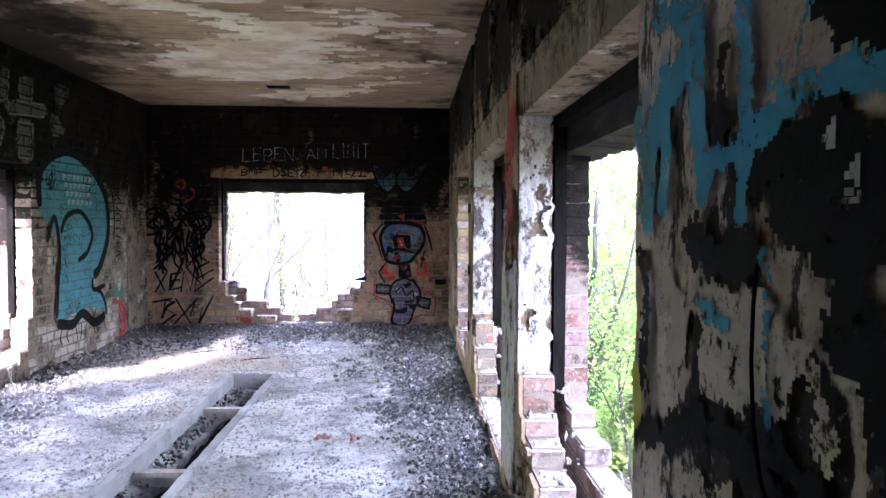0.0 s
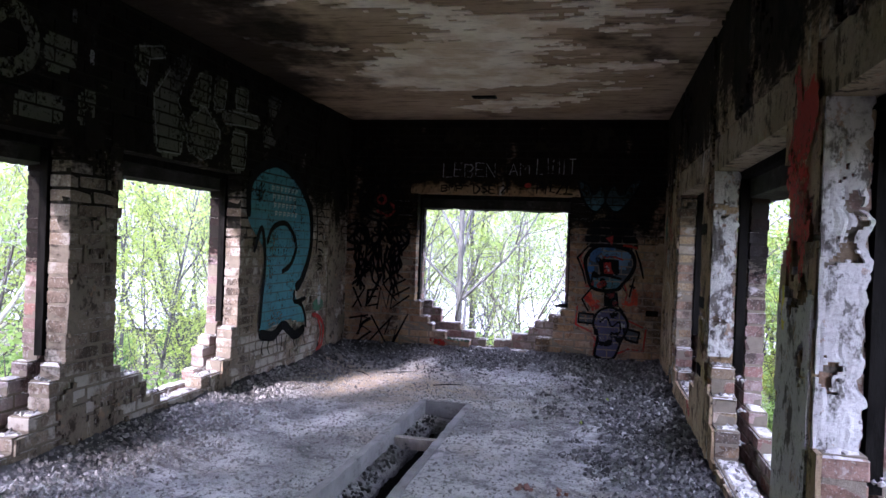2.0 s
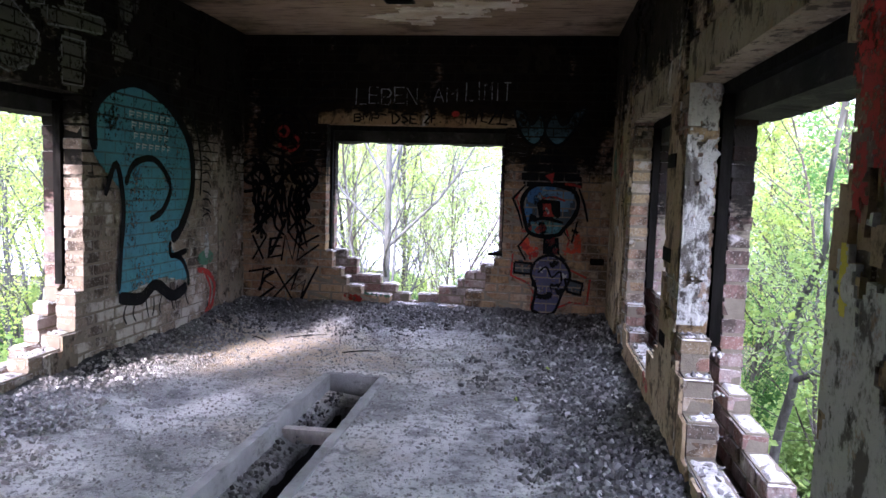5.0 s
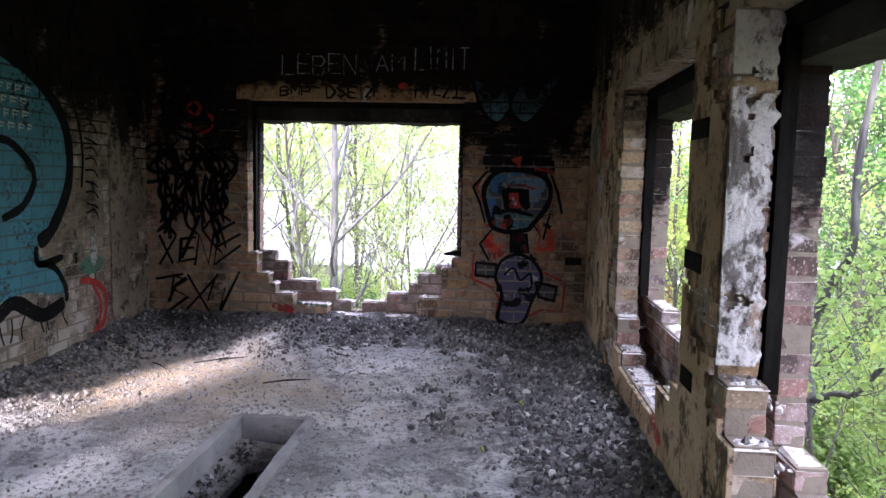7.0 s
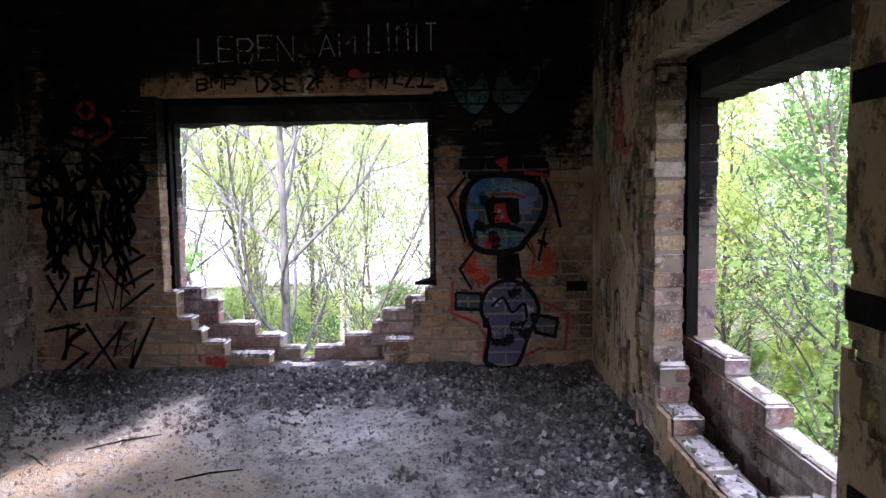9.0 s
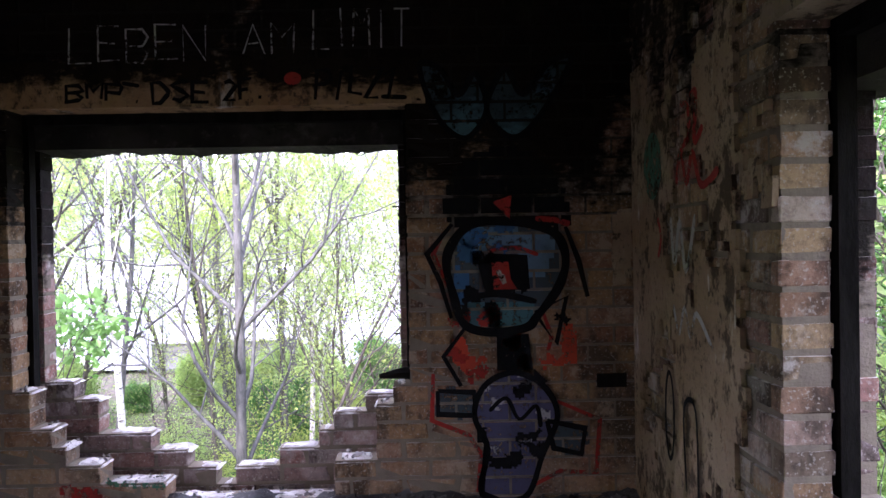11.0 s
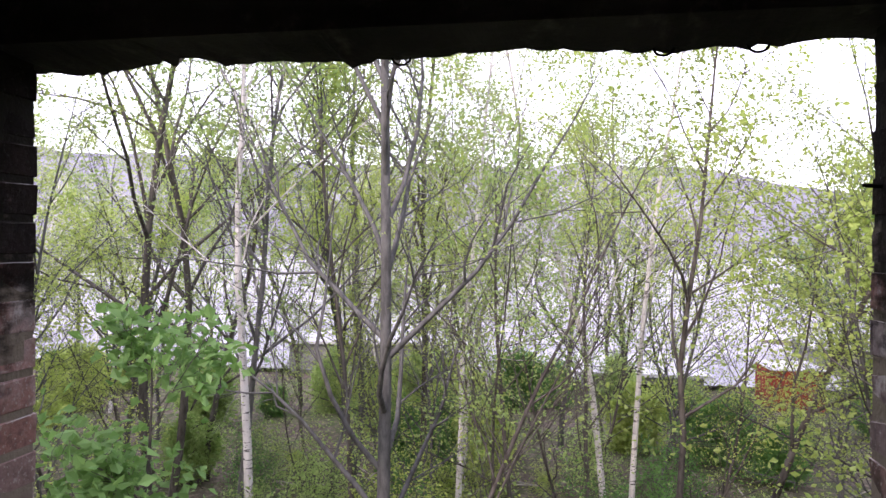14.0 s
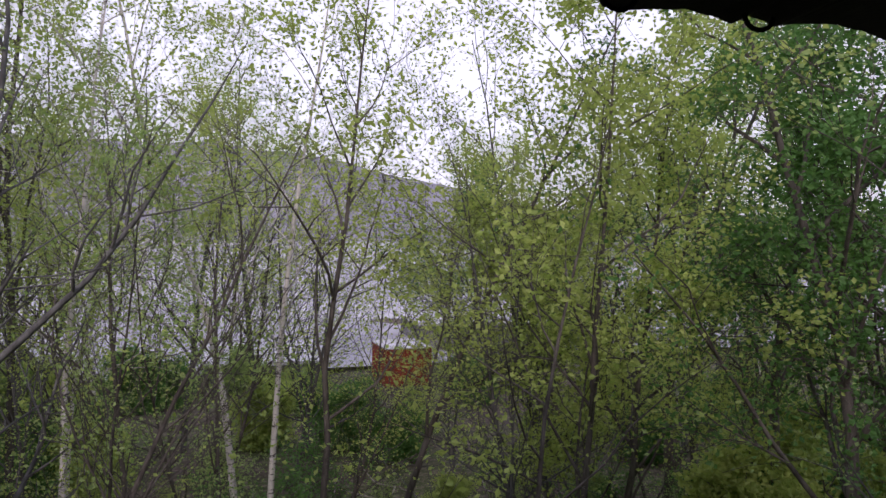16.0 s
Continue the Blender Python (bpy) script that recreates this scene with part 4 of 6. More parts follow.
# cavity fill below the sills
m = Mesh()
m.box((X1 + LEAF - 0.004, Y0, -0.5), (X1 + LEAF + GAP + 0.004, Y1, 0.13))
m.box((X0 - LEAF - GAP - 0.004, Y0, -0.5), (X0 - LEAF + 0.004, Y1, 0.10))
m.box((X0, Y1 + LEAF - 0.004, -0.5), (X1, Y1 + LEAF + GAP + 0.004, 0.18))
tagged(part("cavity_fill", m, M["mortar"]), "rubble-filled wall cavity", "wall", kind="structure")

for px, py, ln, ang in ((-0.55, 7.8, 0.32, 24), (-1.2, 8.3, 0.4, 35), (-1.55, 8.0, 0.3, -40)):
    m = Mesh()
    m.tube([Vector((-ln / 2, 0, 0)), Vector((0, 0.012, 0.004)), Vector((ln / 2, 0, 0))], [0.004, 0.006, 0.003], 5)
    ob = part("charred_stick", m, M["near_black"])
    ob.matrix_basis = pose(px, py, floor_height(px, py) + 0.012, 0, 0, ang)
    tagged(ob, "charred splinter of wood lying on the dusty floor", "stick", "charred sticks on the floor")
m = Mesh()
for i in range(9):
    stone(m, (rng.uniform(-0.16, 0.16), rng.uniform(-0.05, 0.05), 0.012), rng.uniform(0.02, 0.035), rng)
ob = part("brick_fragment", m, M["rust"])
ob.location = (0.62, 5.0, floor_height(0.62, 5.0))
tagged(ob, "crushed reddish brick fragments on the dusty floor", "rubble", kind="stuff")

m = Mesh()
m.tube([Vector((0.40, 9.30, 0.775)), Vector((0.52, 9.30, 0.79)), Vector((0.60, 9.29, 0.785)), Vector((0.66, 9.285, 0.775))], [0.012, 0.03, 0.032, 0.016], 7)
tagged(part("charred_stub", m, M["near_black"]), "charred stub of the window frame on the broken sill", "timber")

# black blocks stand in for the darkness inside slots in the walls
for y0, y1, z in ((5.88, 6.11, 1.60), (5.88, 6.11, 1.09), (5.92, 6.08, 0.62)):
    m = Mesh()
    m.box((X1 - 0.022, y0, z), (X1 + 0.03, y1, z + 0.075))
    tagged(part("timber_plug", m, M["near_black"]), "black block for the darkness of a slot in the pier", "timber", "timber plugs in the pier")
m = Mesh()
m.box((1.43, Y1 - 0.006, 0.72), (1.57, Y1 + 0.03, 0.785))
tagged(part("timber_plug", m, M["near_black"]), "black block for the darkness of a slot in the brick wall", "timber")

# ---- graffiti: thin coats of paint on the wall faces ----


class Wall:
    """A wall face on which paint is laid: u along it, z up."""

    def __init__(self, axis, face, out, lift):
        self.axis, self.face, self.out, self.lift = axis, face, out, lift

    def at(self, u, z, layer=0):
        d = self.face + self.out * (self.lift + 0.0015 * layer)
        return (u, d, z) if self.axis == "x" else (d, u, z)


NORTH, EAST, WEST = Wall("x", Y1, -1, 0.0075), Wall("y", X1, -1, 0.024), Wall("y", X0, 1, 0.0075)


def smooth_line(points, closed=False, fine=6):
    p = [Vector(q) for q in points]
    n, out = len(p), []
    for i in range(n if closed else n - 1):
        a, b, c, d = (p[(i + k) % n] if closed else p[min(max(i + k, 0), n - 1)] for k in (-1, 0, 1, 2))
        for s in range(fine):
            t = s / fine
            out.append(0.5 * ((2 * b) + (c - a) * t + (2 * a - 5 * b + 4 * c - d) * t * t + (3 * b - a - 3 * c + d) * t ** 3))
    out.append(p[0] if closed else p[-1])
    return out


def spray(m, wall, points, width, layer=2, closed=False, curved=True):
    """A sprayed line of even width with rounded, slightly wavering edges."""
    line = smooth_line(points, closed) if curved else [Vector(q) for q in points]
    m.cut()
    n0, n = len(m.v), len(line)
    for i, p in enumerate(line):
        d = line[min(i + 1, n - 1)] - line[max(i - 1, 0)]
        d = d.normalized() if d.length > 1e-6 else Vector((1, 0))
        w = width / 2 * (1 + 0.25 * noise.noise(Vector((p.x * 9, p.y * 9, 2)))) * (0.65 if i in (0, n - 1) and not closed else 1)
        s = Vector((-d.y, d.x)) * w
        m.v.append(wall.at(p.x + s.x, p.y + s.y, layer))
        m.v.append(wall.at(p.x - s.x, p.y - s.y, layer))
    for i in range(n - 1):
        k = n0 + 2 * i
        m.f.append((k, k + 1, k + 3, k + 2))


def fill(m, wall, points, layer=1, curved=True):
    line = smooth_line(points, True)[:-1] if curved else [Vector(q) for q in points]
    m.cut()
    n0 = len(m.v)
    m.v.extend(wall.at(p.x, p.y, layer) for p in line)
    m.f.append(tuple(range(n0, n0 + len(line))))


def inside(line, u, z):
    odd = False
    for a, b in zip(line, line[1:] + line[:1]):
        if (a.y > z) != (b.y > z) and u < (b.x - a.x) * (z - a.y) / (b.y - a.y) + a.x:
            odd = not odd
    return odd


def coat(m, wall, points, u_start, layer=1, z_start=BASE):
    """Paint on a brick face: it covers the bricks inside the outline and leaves the joints bare."""
    line = smooth_line(points, True)[:-1]
    m.cut()
    lo, hi = min(p.y for p in line), max(p.y for p in line)
    left, right = min(p.x for p in line), max(p.x for p in line)
    row = int((lo - z_start) / COURSE)
    while z_start + row * COURSE < hi:
        z = z_start + row * COURSE + 0.007
        u = u_start + (row % 2) * LONG / 2 + math.floor((left - u_start) / LONG - 1) * LONG
        while u < right:
            for i in range(10):
                for j in range(3):
                    a, b = u + 0.006 + 0.0238 * i, u + 0.006 + 0.0238 * (i + 1)
                    c, d = z + 0.0247 * j, z + 0.0247 * (j + 1)
                    if inside(line, (a + b) / 2, (c + d) / 2):
                        n0 = len(m.v)
                        m.v.extend((wall.at(a, c, layer), wall.at(b, c, layer), wall.at(b, d, layer), wall.at(a, d, layer)))
                        m.f.append((n0, n0 + 1, n0 + 2, n0 + 3))
            u += LONG
        row += 1


def daub(m, wall, lines, u0, u1, z0, z1, layer=2, ragged=0.02, cell=0.009):
    """Brushed paint with a ragged edge along lines of (points, width)."""
    m.cut()
    paths = [(smooth_line(q), w) for q, w in lines]
    for i in range(int((u1 - u0) / cell)):
        for j in range(int((z1 - z0) / cell)):
            u, z = u0 + (i + 0.5) * cell, z0 + (j + 0.5) * cell
            edge = ragged * (fbm(u, z * 0.5, 14.0, layer) + 0.6 * fbm(u, z, 40.0, 2.0))
            if any(min((p.x - u) ** 2 + (p.y - z) ** 2 for p in q) < max(0.0, w / 2 + edge) ** 2 for q, w in paths):
                n0, h = len(m.v), cell / 2
                m.v.extend((wall.at(u - h, z - h, layer), wall.at(u + h, z - h, layer), wall.at(u + h, z + h, layer), wall.at(u - h, z + h, layer)))
                m.f.append((n0, n0 + 1, n0 + 2, n0 + 3))


def ring(u, z, ru, rz=None, n=12):
    rz = rz or ru
    return [(u + ru * math.cos(2 * math.pi * k / n), z + rz * math.sin(2 * math.pi * k / n)) for k in range(n)]


# letters as pen strokes on a grid 4 wide and 8 high
PEN = {"L": ("08 00 40",), "E": ("48 08 00 40", "04 34"), "B": ("00 08 38 46 34 04", "34 42 30 00"), "N": ("00 08 40 48",), "A": ("00 28 40", "13 33"), "M": ("00 08 24 48 40",),
       "I": ("28 20",), "T": ("08 48", "28 20"), "D": ("00 08 28 45 43 20 00",), "S": ("47 28 06 24 42 20 01",), "2": ("07 28 46 00 40",), "F": ("00 08 48", "04 34"), "P": ("00 08 38 46 34 04",),
       "Z": ("08 48 00 40",), "1": ("06 28 20",), "X": ("08 40", "48 00"), "U": ("08 01 20 41 48",), ".": ("10 20",), "K": ("00 08", "48 04 40")}


def write(m, wall, words, u0, u1, z0, z1, width, slant=0.0, layer=2, waver=0.01, seed=1):
    rng = random.Random(seed)
    step = (u1 - u0) / len(words)
    for i, ch in enumerate(words):
        lift = rng.uniform(-waver, waver)
        m.cut()
        m.held = True
        for line in PEN.get(ch, ()):
            pts = []
            for q in line.split():
                x, y = int(q[0]) / 4, int(q[1]) / 8
                z = z0 + (z1 - z0) * y + lift
                pts.append((u0 + step * (i + 0.78 * x) + slant * (z - z0) + rng.uniform(-waver, waver) * 0.4, z + rng.uniform(-waver, waver) * 0.4))
            spray(m, wall, pts, width, layer, curved=False)
        m.held = False


class Coat(Mesh):
    """Paint in separate pieces: each letter or field is one."""

    def cut(self):
        if not self.held:
            self.cuts.append((len(self.v), len(self.f)))

    def pieces(self):
        ends = self.cuts[1:] + [(len(self.v), len(self.f))]
        for (v0, f0), (v1, f1) in zip(self.cuts, ends):
            if f1 > f0:
                one = Mesh()
                one.v, one.f = self.v[v0:v1], [tuple(k - v0 for k in f) for f in self.f[f0:f1]]
                yield one


def graffito(label, *pieces):
    thing = tagged(empty("graffiti"), label, "graffiti", "graffiti on the walls")
    for name, build, material in pieces:
        m = Coat()
        build(m)
        name = "paint_dab" if name == "paint_dabs" else name
        if name in ("red_paint", "blue_paint", "black_paint", "pale_patch", "white_scrawl", "flare"):
            part(name, m, M[material], thing, kind="stuff")
        else:
            for one in m.pieces():
                part("letter" if "lettering" in name else name, one, M[material], thing, kind="stuff" if len(one.f) > 40 and len(one.v) == 4 * len(one.f) else "")
    return thing


graffito("white sprayed lettering reading LEBEN AM LIMIT on sooty brick", ("lettering", lambda m: (write(m, NORTH, "LEBEN", -1.00, -0.34, 2.28, 2.44, 0.011), write(m, NORTH, "AM", -0.20, 0.07, 2.31, 2.45, 0.011), write(m, NORTH, "LIMIT", 0.13, 0.60, 2.33, 2.51, 0.011)), "chalk"))
graffito("black lettering above the window with initials and a red heart", ("lettering", lambda m: (write(m, NORTH, "BMP", -1.02, -0.74, 2.11, 2.18, 0.022, 0.1, 2, 0.015), spray(m, NORTH, ((-0.76, 2.18), (-0.68, 2.165)), 0.018), write(m, NORTH, ".", -0.71, -0.65, 2.10, 2.16, 0.024), write(m, NORTH, "DSE", -0.62, -0.34, 2.09, 2.185, 0.024), write(m, NORTH, "2F.", -0.29, -0.07, 2.10, 2.19, 0.024), write(m, NORTH, "PILZ1", 0.13, 0.53, 2.10, 2.24, 0.022, 0.15, 2, 0.02), spray(m, NORTH, ((0.44, 2.10), (0.56, 2.095)), 0.02)), "black"), ("heart", lambda m: fill(m, NORTH, ring(0.03, 2.19, 0.04, 0.03)), "redpaint"))


def angular_tag(m):
    """Slashed capitals in two rows, with a long swash at the end of each."""
    for q in (((-2.1, 0.88), (-1.98, 0.63)), ((-1.94, 0.89), (-2.1, 0.62)), ((-1.77, 0.87), (-1.9, 0.85), (-1.92, 0.65), (-1.78, 0.68)), ((-1.91, 0.76), (-1.79, 0.78)), ((-1.78, 0.62), (-1.74, 0.9), (-1.66, 0.64), (-1.61, 0.9)), ((-1.57, 0.9), (-1.61, 0.63), (-1.37, 0.81)), ((-1.6, 0.78), (-1.37, 0.91)), ((-1.62, 0.9), (-1.42, 1.01))):
        spray(m, NORTH, q, 0.036, curved=False)
    for q in (((-1.97, 0.54), (-2.01, 0.29)), ((-1.99, 0.53), (-1.86, 0.49), (-1.99, 0.41), (-1.85, 0.34), (-2.06, 0.18)), ((-1.85, 0.54), (-1.63, 0.17)), ((-1.57, 0.55), (-1.91, 0.17)), ((-1.6, 0.52), (-1.67, 0.31), (-1.51, 0.43), (-1.56, 0.22), (-1.38, 0.58)), ((-2.14, 0.49), (-1.89, 0.54)), ((-2.03, 0.29), (-1.95, 0.45), (-1.86, 0.51))):
        spray(m, NORTH, q, 0.034, curved=False)


graffito("angular black tag reading XENE BXU on pale brick", ("lettering", angular_tag, "black"))
graffito("small red and green paint marks under the broken window", ("red_dab", lambda m: daub(m, NORTH, ((((-1.06, 0.28), (-0.92, 0.255)), 0.07),), -1.2, -0.75, 0.15, 0.4, 2, 0.02), "redpaint"), ("green_dab", lambda m: daub(m, NORTH, ((((-0.86, 0.315), (-0.62, 0.30)), 0.03),), -0.95, -0.5, 0.2, 0.4, 2, 0.012), "green"))


def scribble(m):
    spray(m, NORTH, ring(-1.79, 2.46, 0.17, 0.16), 0.030, closed=True)
    for r in (0.28, 0.21, 0.12):
        spray(m, NORTH, ring(-1.77, 1.98, r, r * 0.95), 0.030, closed=True)
    for a, b in (((-1.6, 2.40), (-1.43, 2.58)), ((-1.58, 2.30), (-1.12, 2.50)), ((-1.55, 2.20), (-1.24, 2.30)), ((-1.9, 2.3), (-2.1, 2.45)), ((-1.77, 2.3), (-1.78, 1.2))):
        spray(m, NORTH, (a, ((a[0] + b[0]) / 2, (a[1] + b[1]) / 2 + 0.03), b), 0.032)
    for u, z, r in ((-2.08, 1.55, 0.15), (-1.54, 1.53, 0.14), (-1.58, 1.5, 0.08), (-2.02, 1.5, 0.09)):
        spray(m, NORTH, ring(u, z, r, r * 0.85), 0.036, closed=True)
    g = random.Random(8)
    u = -2.1
    while u < -1.55:
        spray(m, NORTH, ((u, 1.45 + g.uniform(-0.05, 0.05)), (u + g.uniform(-0.03, 0.03), 1.2), (u + 0.07, 0.98 + g.uniform(0, 0.12))), 0.028)
        spray(m, NORTH, ((u + 0.07, 1.0), (u + 0.05, 1.18), (u + 0.10, 1.40)), 0.024)
        u += 0.085
    for _ in range(44):
        a, z = g.uniform(-2.12, -1.5), g.uniform(1.05, 1.75)
        spray(m, NORTH, ((a, z), (a + g.uniform(-0.12, 0.12), z - g.uniform(0.02, 0.2)), (a + g.uniform(-0.2, 0.2), z - g.uniform(0.1, 0.4))), g.uniform(0.018, 0.04))
    spray(m, NORTH, ((-2.2, 1.45), (-2.0, 1.62), (-1.85, 1.42), (-1.7, 1.6), (-1.55, 1.4)), 0.03)


graffito("black scribbled figure with circles and rays on brick", ("outline", scribble, "black"), ("eye", lambda m: (spray(m, NORTH, ((-1.83, 1.85), (-1.7, 1.78), (-1.6, 1.86), (-1.66, 1.95)), 0.035), spray(m, NORTH, ring(-1.77, 1.98, 0.05), 0.03, closed=True)), "redpaint"))


def face_parts():
    w_left = ((0.62, 2.24), (0.70, 2.0), (0.83, 1.90), (0.93, 2.03), (0.88, 2.20), (0.80, 2.10), (0.72, 2.22))
    w_right = ((0.93, 2.03), (1.05, 1.90), (1.18, 2.0), (1.33, 2.26), (1.22, 2.24), (1.10, 2.10), (1.02, 2.22))
    dome = ((0.74, 1.50), (0.76, 1.72), (0.90, 1.84), (1.10, 1.84), (1.26, 1.70), (1.30, 1.48), (1.05, 1.50))
    face = ((0.76, 1.41), (0.84, 1.49), (0.97, 1.51), (1.13, 1.49), (1.25, 1.44), (1.29, 1.32), (1.25, 1.19), (1.15, 1.06), (1.1, 1.01), (0.94, 0.99), (0.81, 1.03), (0.76, 1.17), (0.73, 1.31))
    band = ((0.79, 1.41), (0.89, 1.49), (1.03, 1.48), (1.22, 1.43), (1.24, 1.38), (1.13, 1.37), (0.97, 1.41), (0.84, 1.34))
    wedge = ((0.76, 1.28), (0.8, 1.29), (0.85, 1.19), (0.79, 1.1))
    cheek = ((1.08, 1.35), (1.22, 1.38), (1.2, 1.27), (1.1, 1.24))
    jaw = ((0.82, 1.12), (1.13, 1.13), (1.13, 1.03), (0.87, 1.01))
    socket = ((0.88, 1.30), (0.94, 1.36), (1.11, 1.35), (1.12, 1.19), (0.91, 1.18))
    eye = ((0.94, 1.32), (1.02, 1.32), (1.03, 1.24), (1.06, 1.19), (0.95, 1.19))
    neck = ((0.96, 0.98), (1.11, 0.98), (1.13, 0.81), (0.96, 0.81))
    body = ((0.85, 0.6), (0.9, 0.74), (1.04, 0.8), (1.18, 0.73), (1.24, 0.59), (1.17, 0.42), (1.08, 0.21), (0.88, 0.23), (0.91, 0.44))
    arm_l = ((0.68, 0.72), (0.85, 0.71), (0.85, 0.60), (0.68, 0.61))
    arm_r = ((1.19, 0.57), (1.37, 0.53), (1.35, 0.41), (1.22, 0.44))

    def lines(m):
        for o in (w_left, w_right, body):
            spray(m, NORTH, o, 0.028, 4, True)
        spray(m, NORTH, face, 0.042, 4, True)
        for o in (arm_l, arm_r):
            spray(m, NORTH, o + o[:1], 0.03, 4, curved=False)
        fill(m, NORTH, socket, 3, False)
        fill(m, NORTH, neck, 3, False)
        spray(m, NORTH, ((0.80, 1.14), (0.96, 1.17), (1.15, 1.13)), 0.03, 4)
        for q in (((0.76, 1.5), (0.64, 1.36), (0.7, 1.23), (0.75, 1.06)), ((0.81, 1.01), (0.71, 0.88), (0.79, 0.74)), ((1.29, 1.48), (1.35, 1.32), (1.39, 1.15)), ((1.14, 1.08), (1.29, 1.15), (1.24, 0.93), (1.16, 1.05)), ((0.90, 0.46), (0.88, 0.24), (0.97, 0.2))):
            spray(m, NORTH, q, 0.027, 4, curved=False)
        spray(m, NORTH, ((0.92, 0.62), (1.0, 0.68), (1.06, 0.58), (1.14, 0.64), (1.16, 0.54)), 0.02, 4)

    def red(m):
        for q in (((0.66, 0.8), (0.65, 0.58), (0.82, 0.51), (0.88, 0.42), (0.86, 0.24)), ((1.24, 0.66), (1.44, 0.57), (1.42, 0.32), (1.25, 0.33), (1.11, 0.26)), ((0.72, 1.46), (0.67, 1.36), (0.74, 1.2)), ((1.18, 1.08), (1.22, 0.96), (1.20, 0.9))):
            spray(m, NORTH, q, 0.024, 1, curved=False)
        fill(m, NORTH, eye, 5, False)
        fill(m, NORTH, ((0.95, 1.6), (1.04, 1.63), (1.03, 1.52)), 5, False)
        spray(m, NORTH, ((1.15, 1.52), (1.25, 1.51), (1.31, 1.49)), 0.028, 5)
        spray(m, NORTH, ((0.93, 1.37), (1.05, 1.385), (1.16, 1.35)), 0.018, 5)

    u0 = X0 - 0.15
    return (("lettering", lambda m: (coat(m, NORTH, w_left, u0), coat(m, NORTH, w_right, u0)), "teal"), ("head", lambda m: coat(m, NORTH, dome, u0), "black"), ("face", lambda m: coat(m, NORTH, face, u0, 1), "face_grey"), ("forehead", lambda m: coat(m, NORTH, band, u0, 2), "sky_blue"), ("temple", lambda m: coat(m, NORTH, wedge, u0, 2), "deep_blue"), ("cheek", lambda m: coat(m, NORTH, cheek, u0, 2), "sky_blue"), ("jaw", lambda m: coat(m, NORTH, jaw, u0, 2), "teal"),
            ("brow", lambda m: fill(m, NORTH, ((0.79, 1.42), (0.86, 1.48), (0.93, 1.45), (0.86, 1.38)), 3), "deep_blue"), ("body", lambda m: coat(m, NORTH, body, u0, 1), "violet"), ("arm", lambda m: (coat(m, NORTH, arm_l, u0, 1), coat(m, NORTH, arm_r, u0, 1)), "face_grey"), ("outline", lines, "black"), ("shading", red, "redpaint"),
            ("pupil", lambda m: spray(m, NORTH, ((0.97, 1.28), (1.0, 1.22), (0.99, 1.26)), 0.02, 7), "chalk"),
            ("flare", lambda m: daub(m, NORTH, ((((0.78, 0.95), (0.80, 0.84), (0.88, 0.86)), 0.05), (((1.28, 1.0), (1.29, 0.86), (1.20, 0.86)), 0.05)), 0.68, 1.4, 0.7, 1.12, 2, 0.03), "orange"))


def dabs(where, seed, count, width):
    """Short irregular dabs of paint inside a box (u0, u1, z0, z1)."""
    def build(m):
        g = random.Random(seed)
        u0, u1, z0, z1 = where
        lines = []
        for _ in range(count):
            u, z = g.uniform(u0, u1), g.uniform(z0, z1)
            lines.append((((u, z), (u + g.uniform(-0.05, 0.05), z + g.uniform(-0.04, 0.04))), width * g.uniform(0.5, 1.3)))
        daub(m, NORTH, lines, u0 - 0.08, u1 + 0.08, z0 - 0.08, z1 + 0.08, 3, 0.02)
    return build


graffito("blue and violet sprayed cartoon letters stacked into a figure", *face_parts())
graffito("irregular paint dabs over the sprayed figure", ("paint_dabs", dabs((0.90, 1.16, 0.45, 0.78), 3, 7, 0.03), "chalk"), ("paint_dabs", dabs((0.86, 1.18, 0.40, 0.80), 5, 10, 0.05), "black"), ("paint_dabs", dabs((0.78, 1.26, 1.04, 1.50), 7, 9, 0.06), "black"), ("paint_dabs", dabs((0.80, 1.24, 1.30, 1.50), 9, 4, 0.05), "deep_blue"), ("paint_dabs", dabs((0.74, 1.34, 0.80, 1.05), 11, 8, 0.05), "redpaint"))


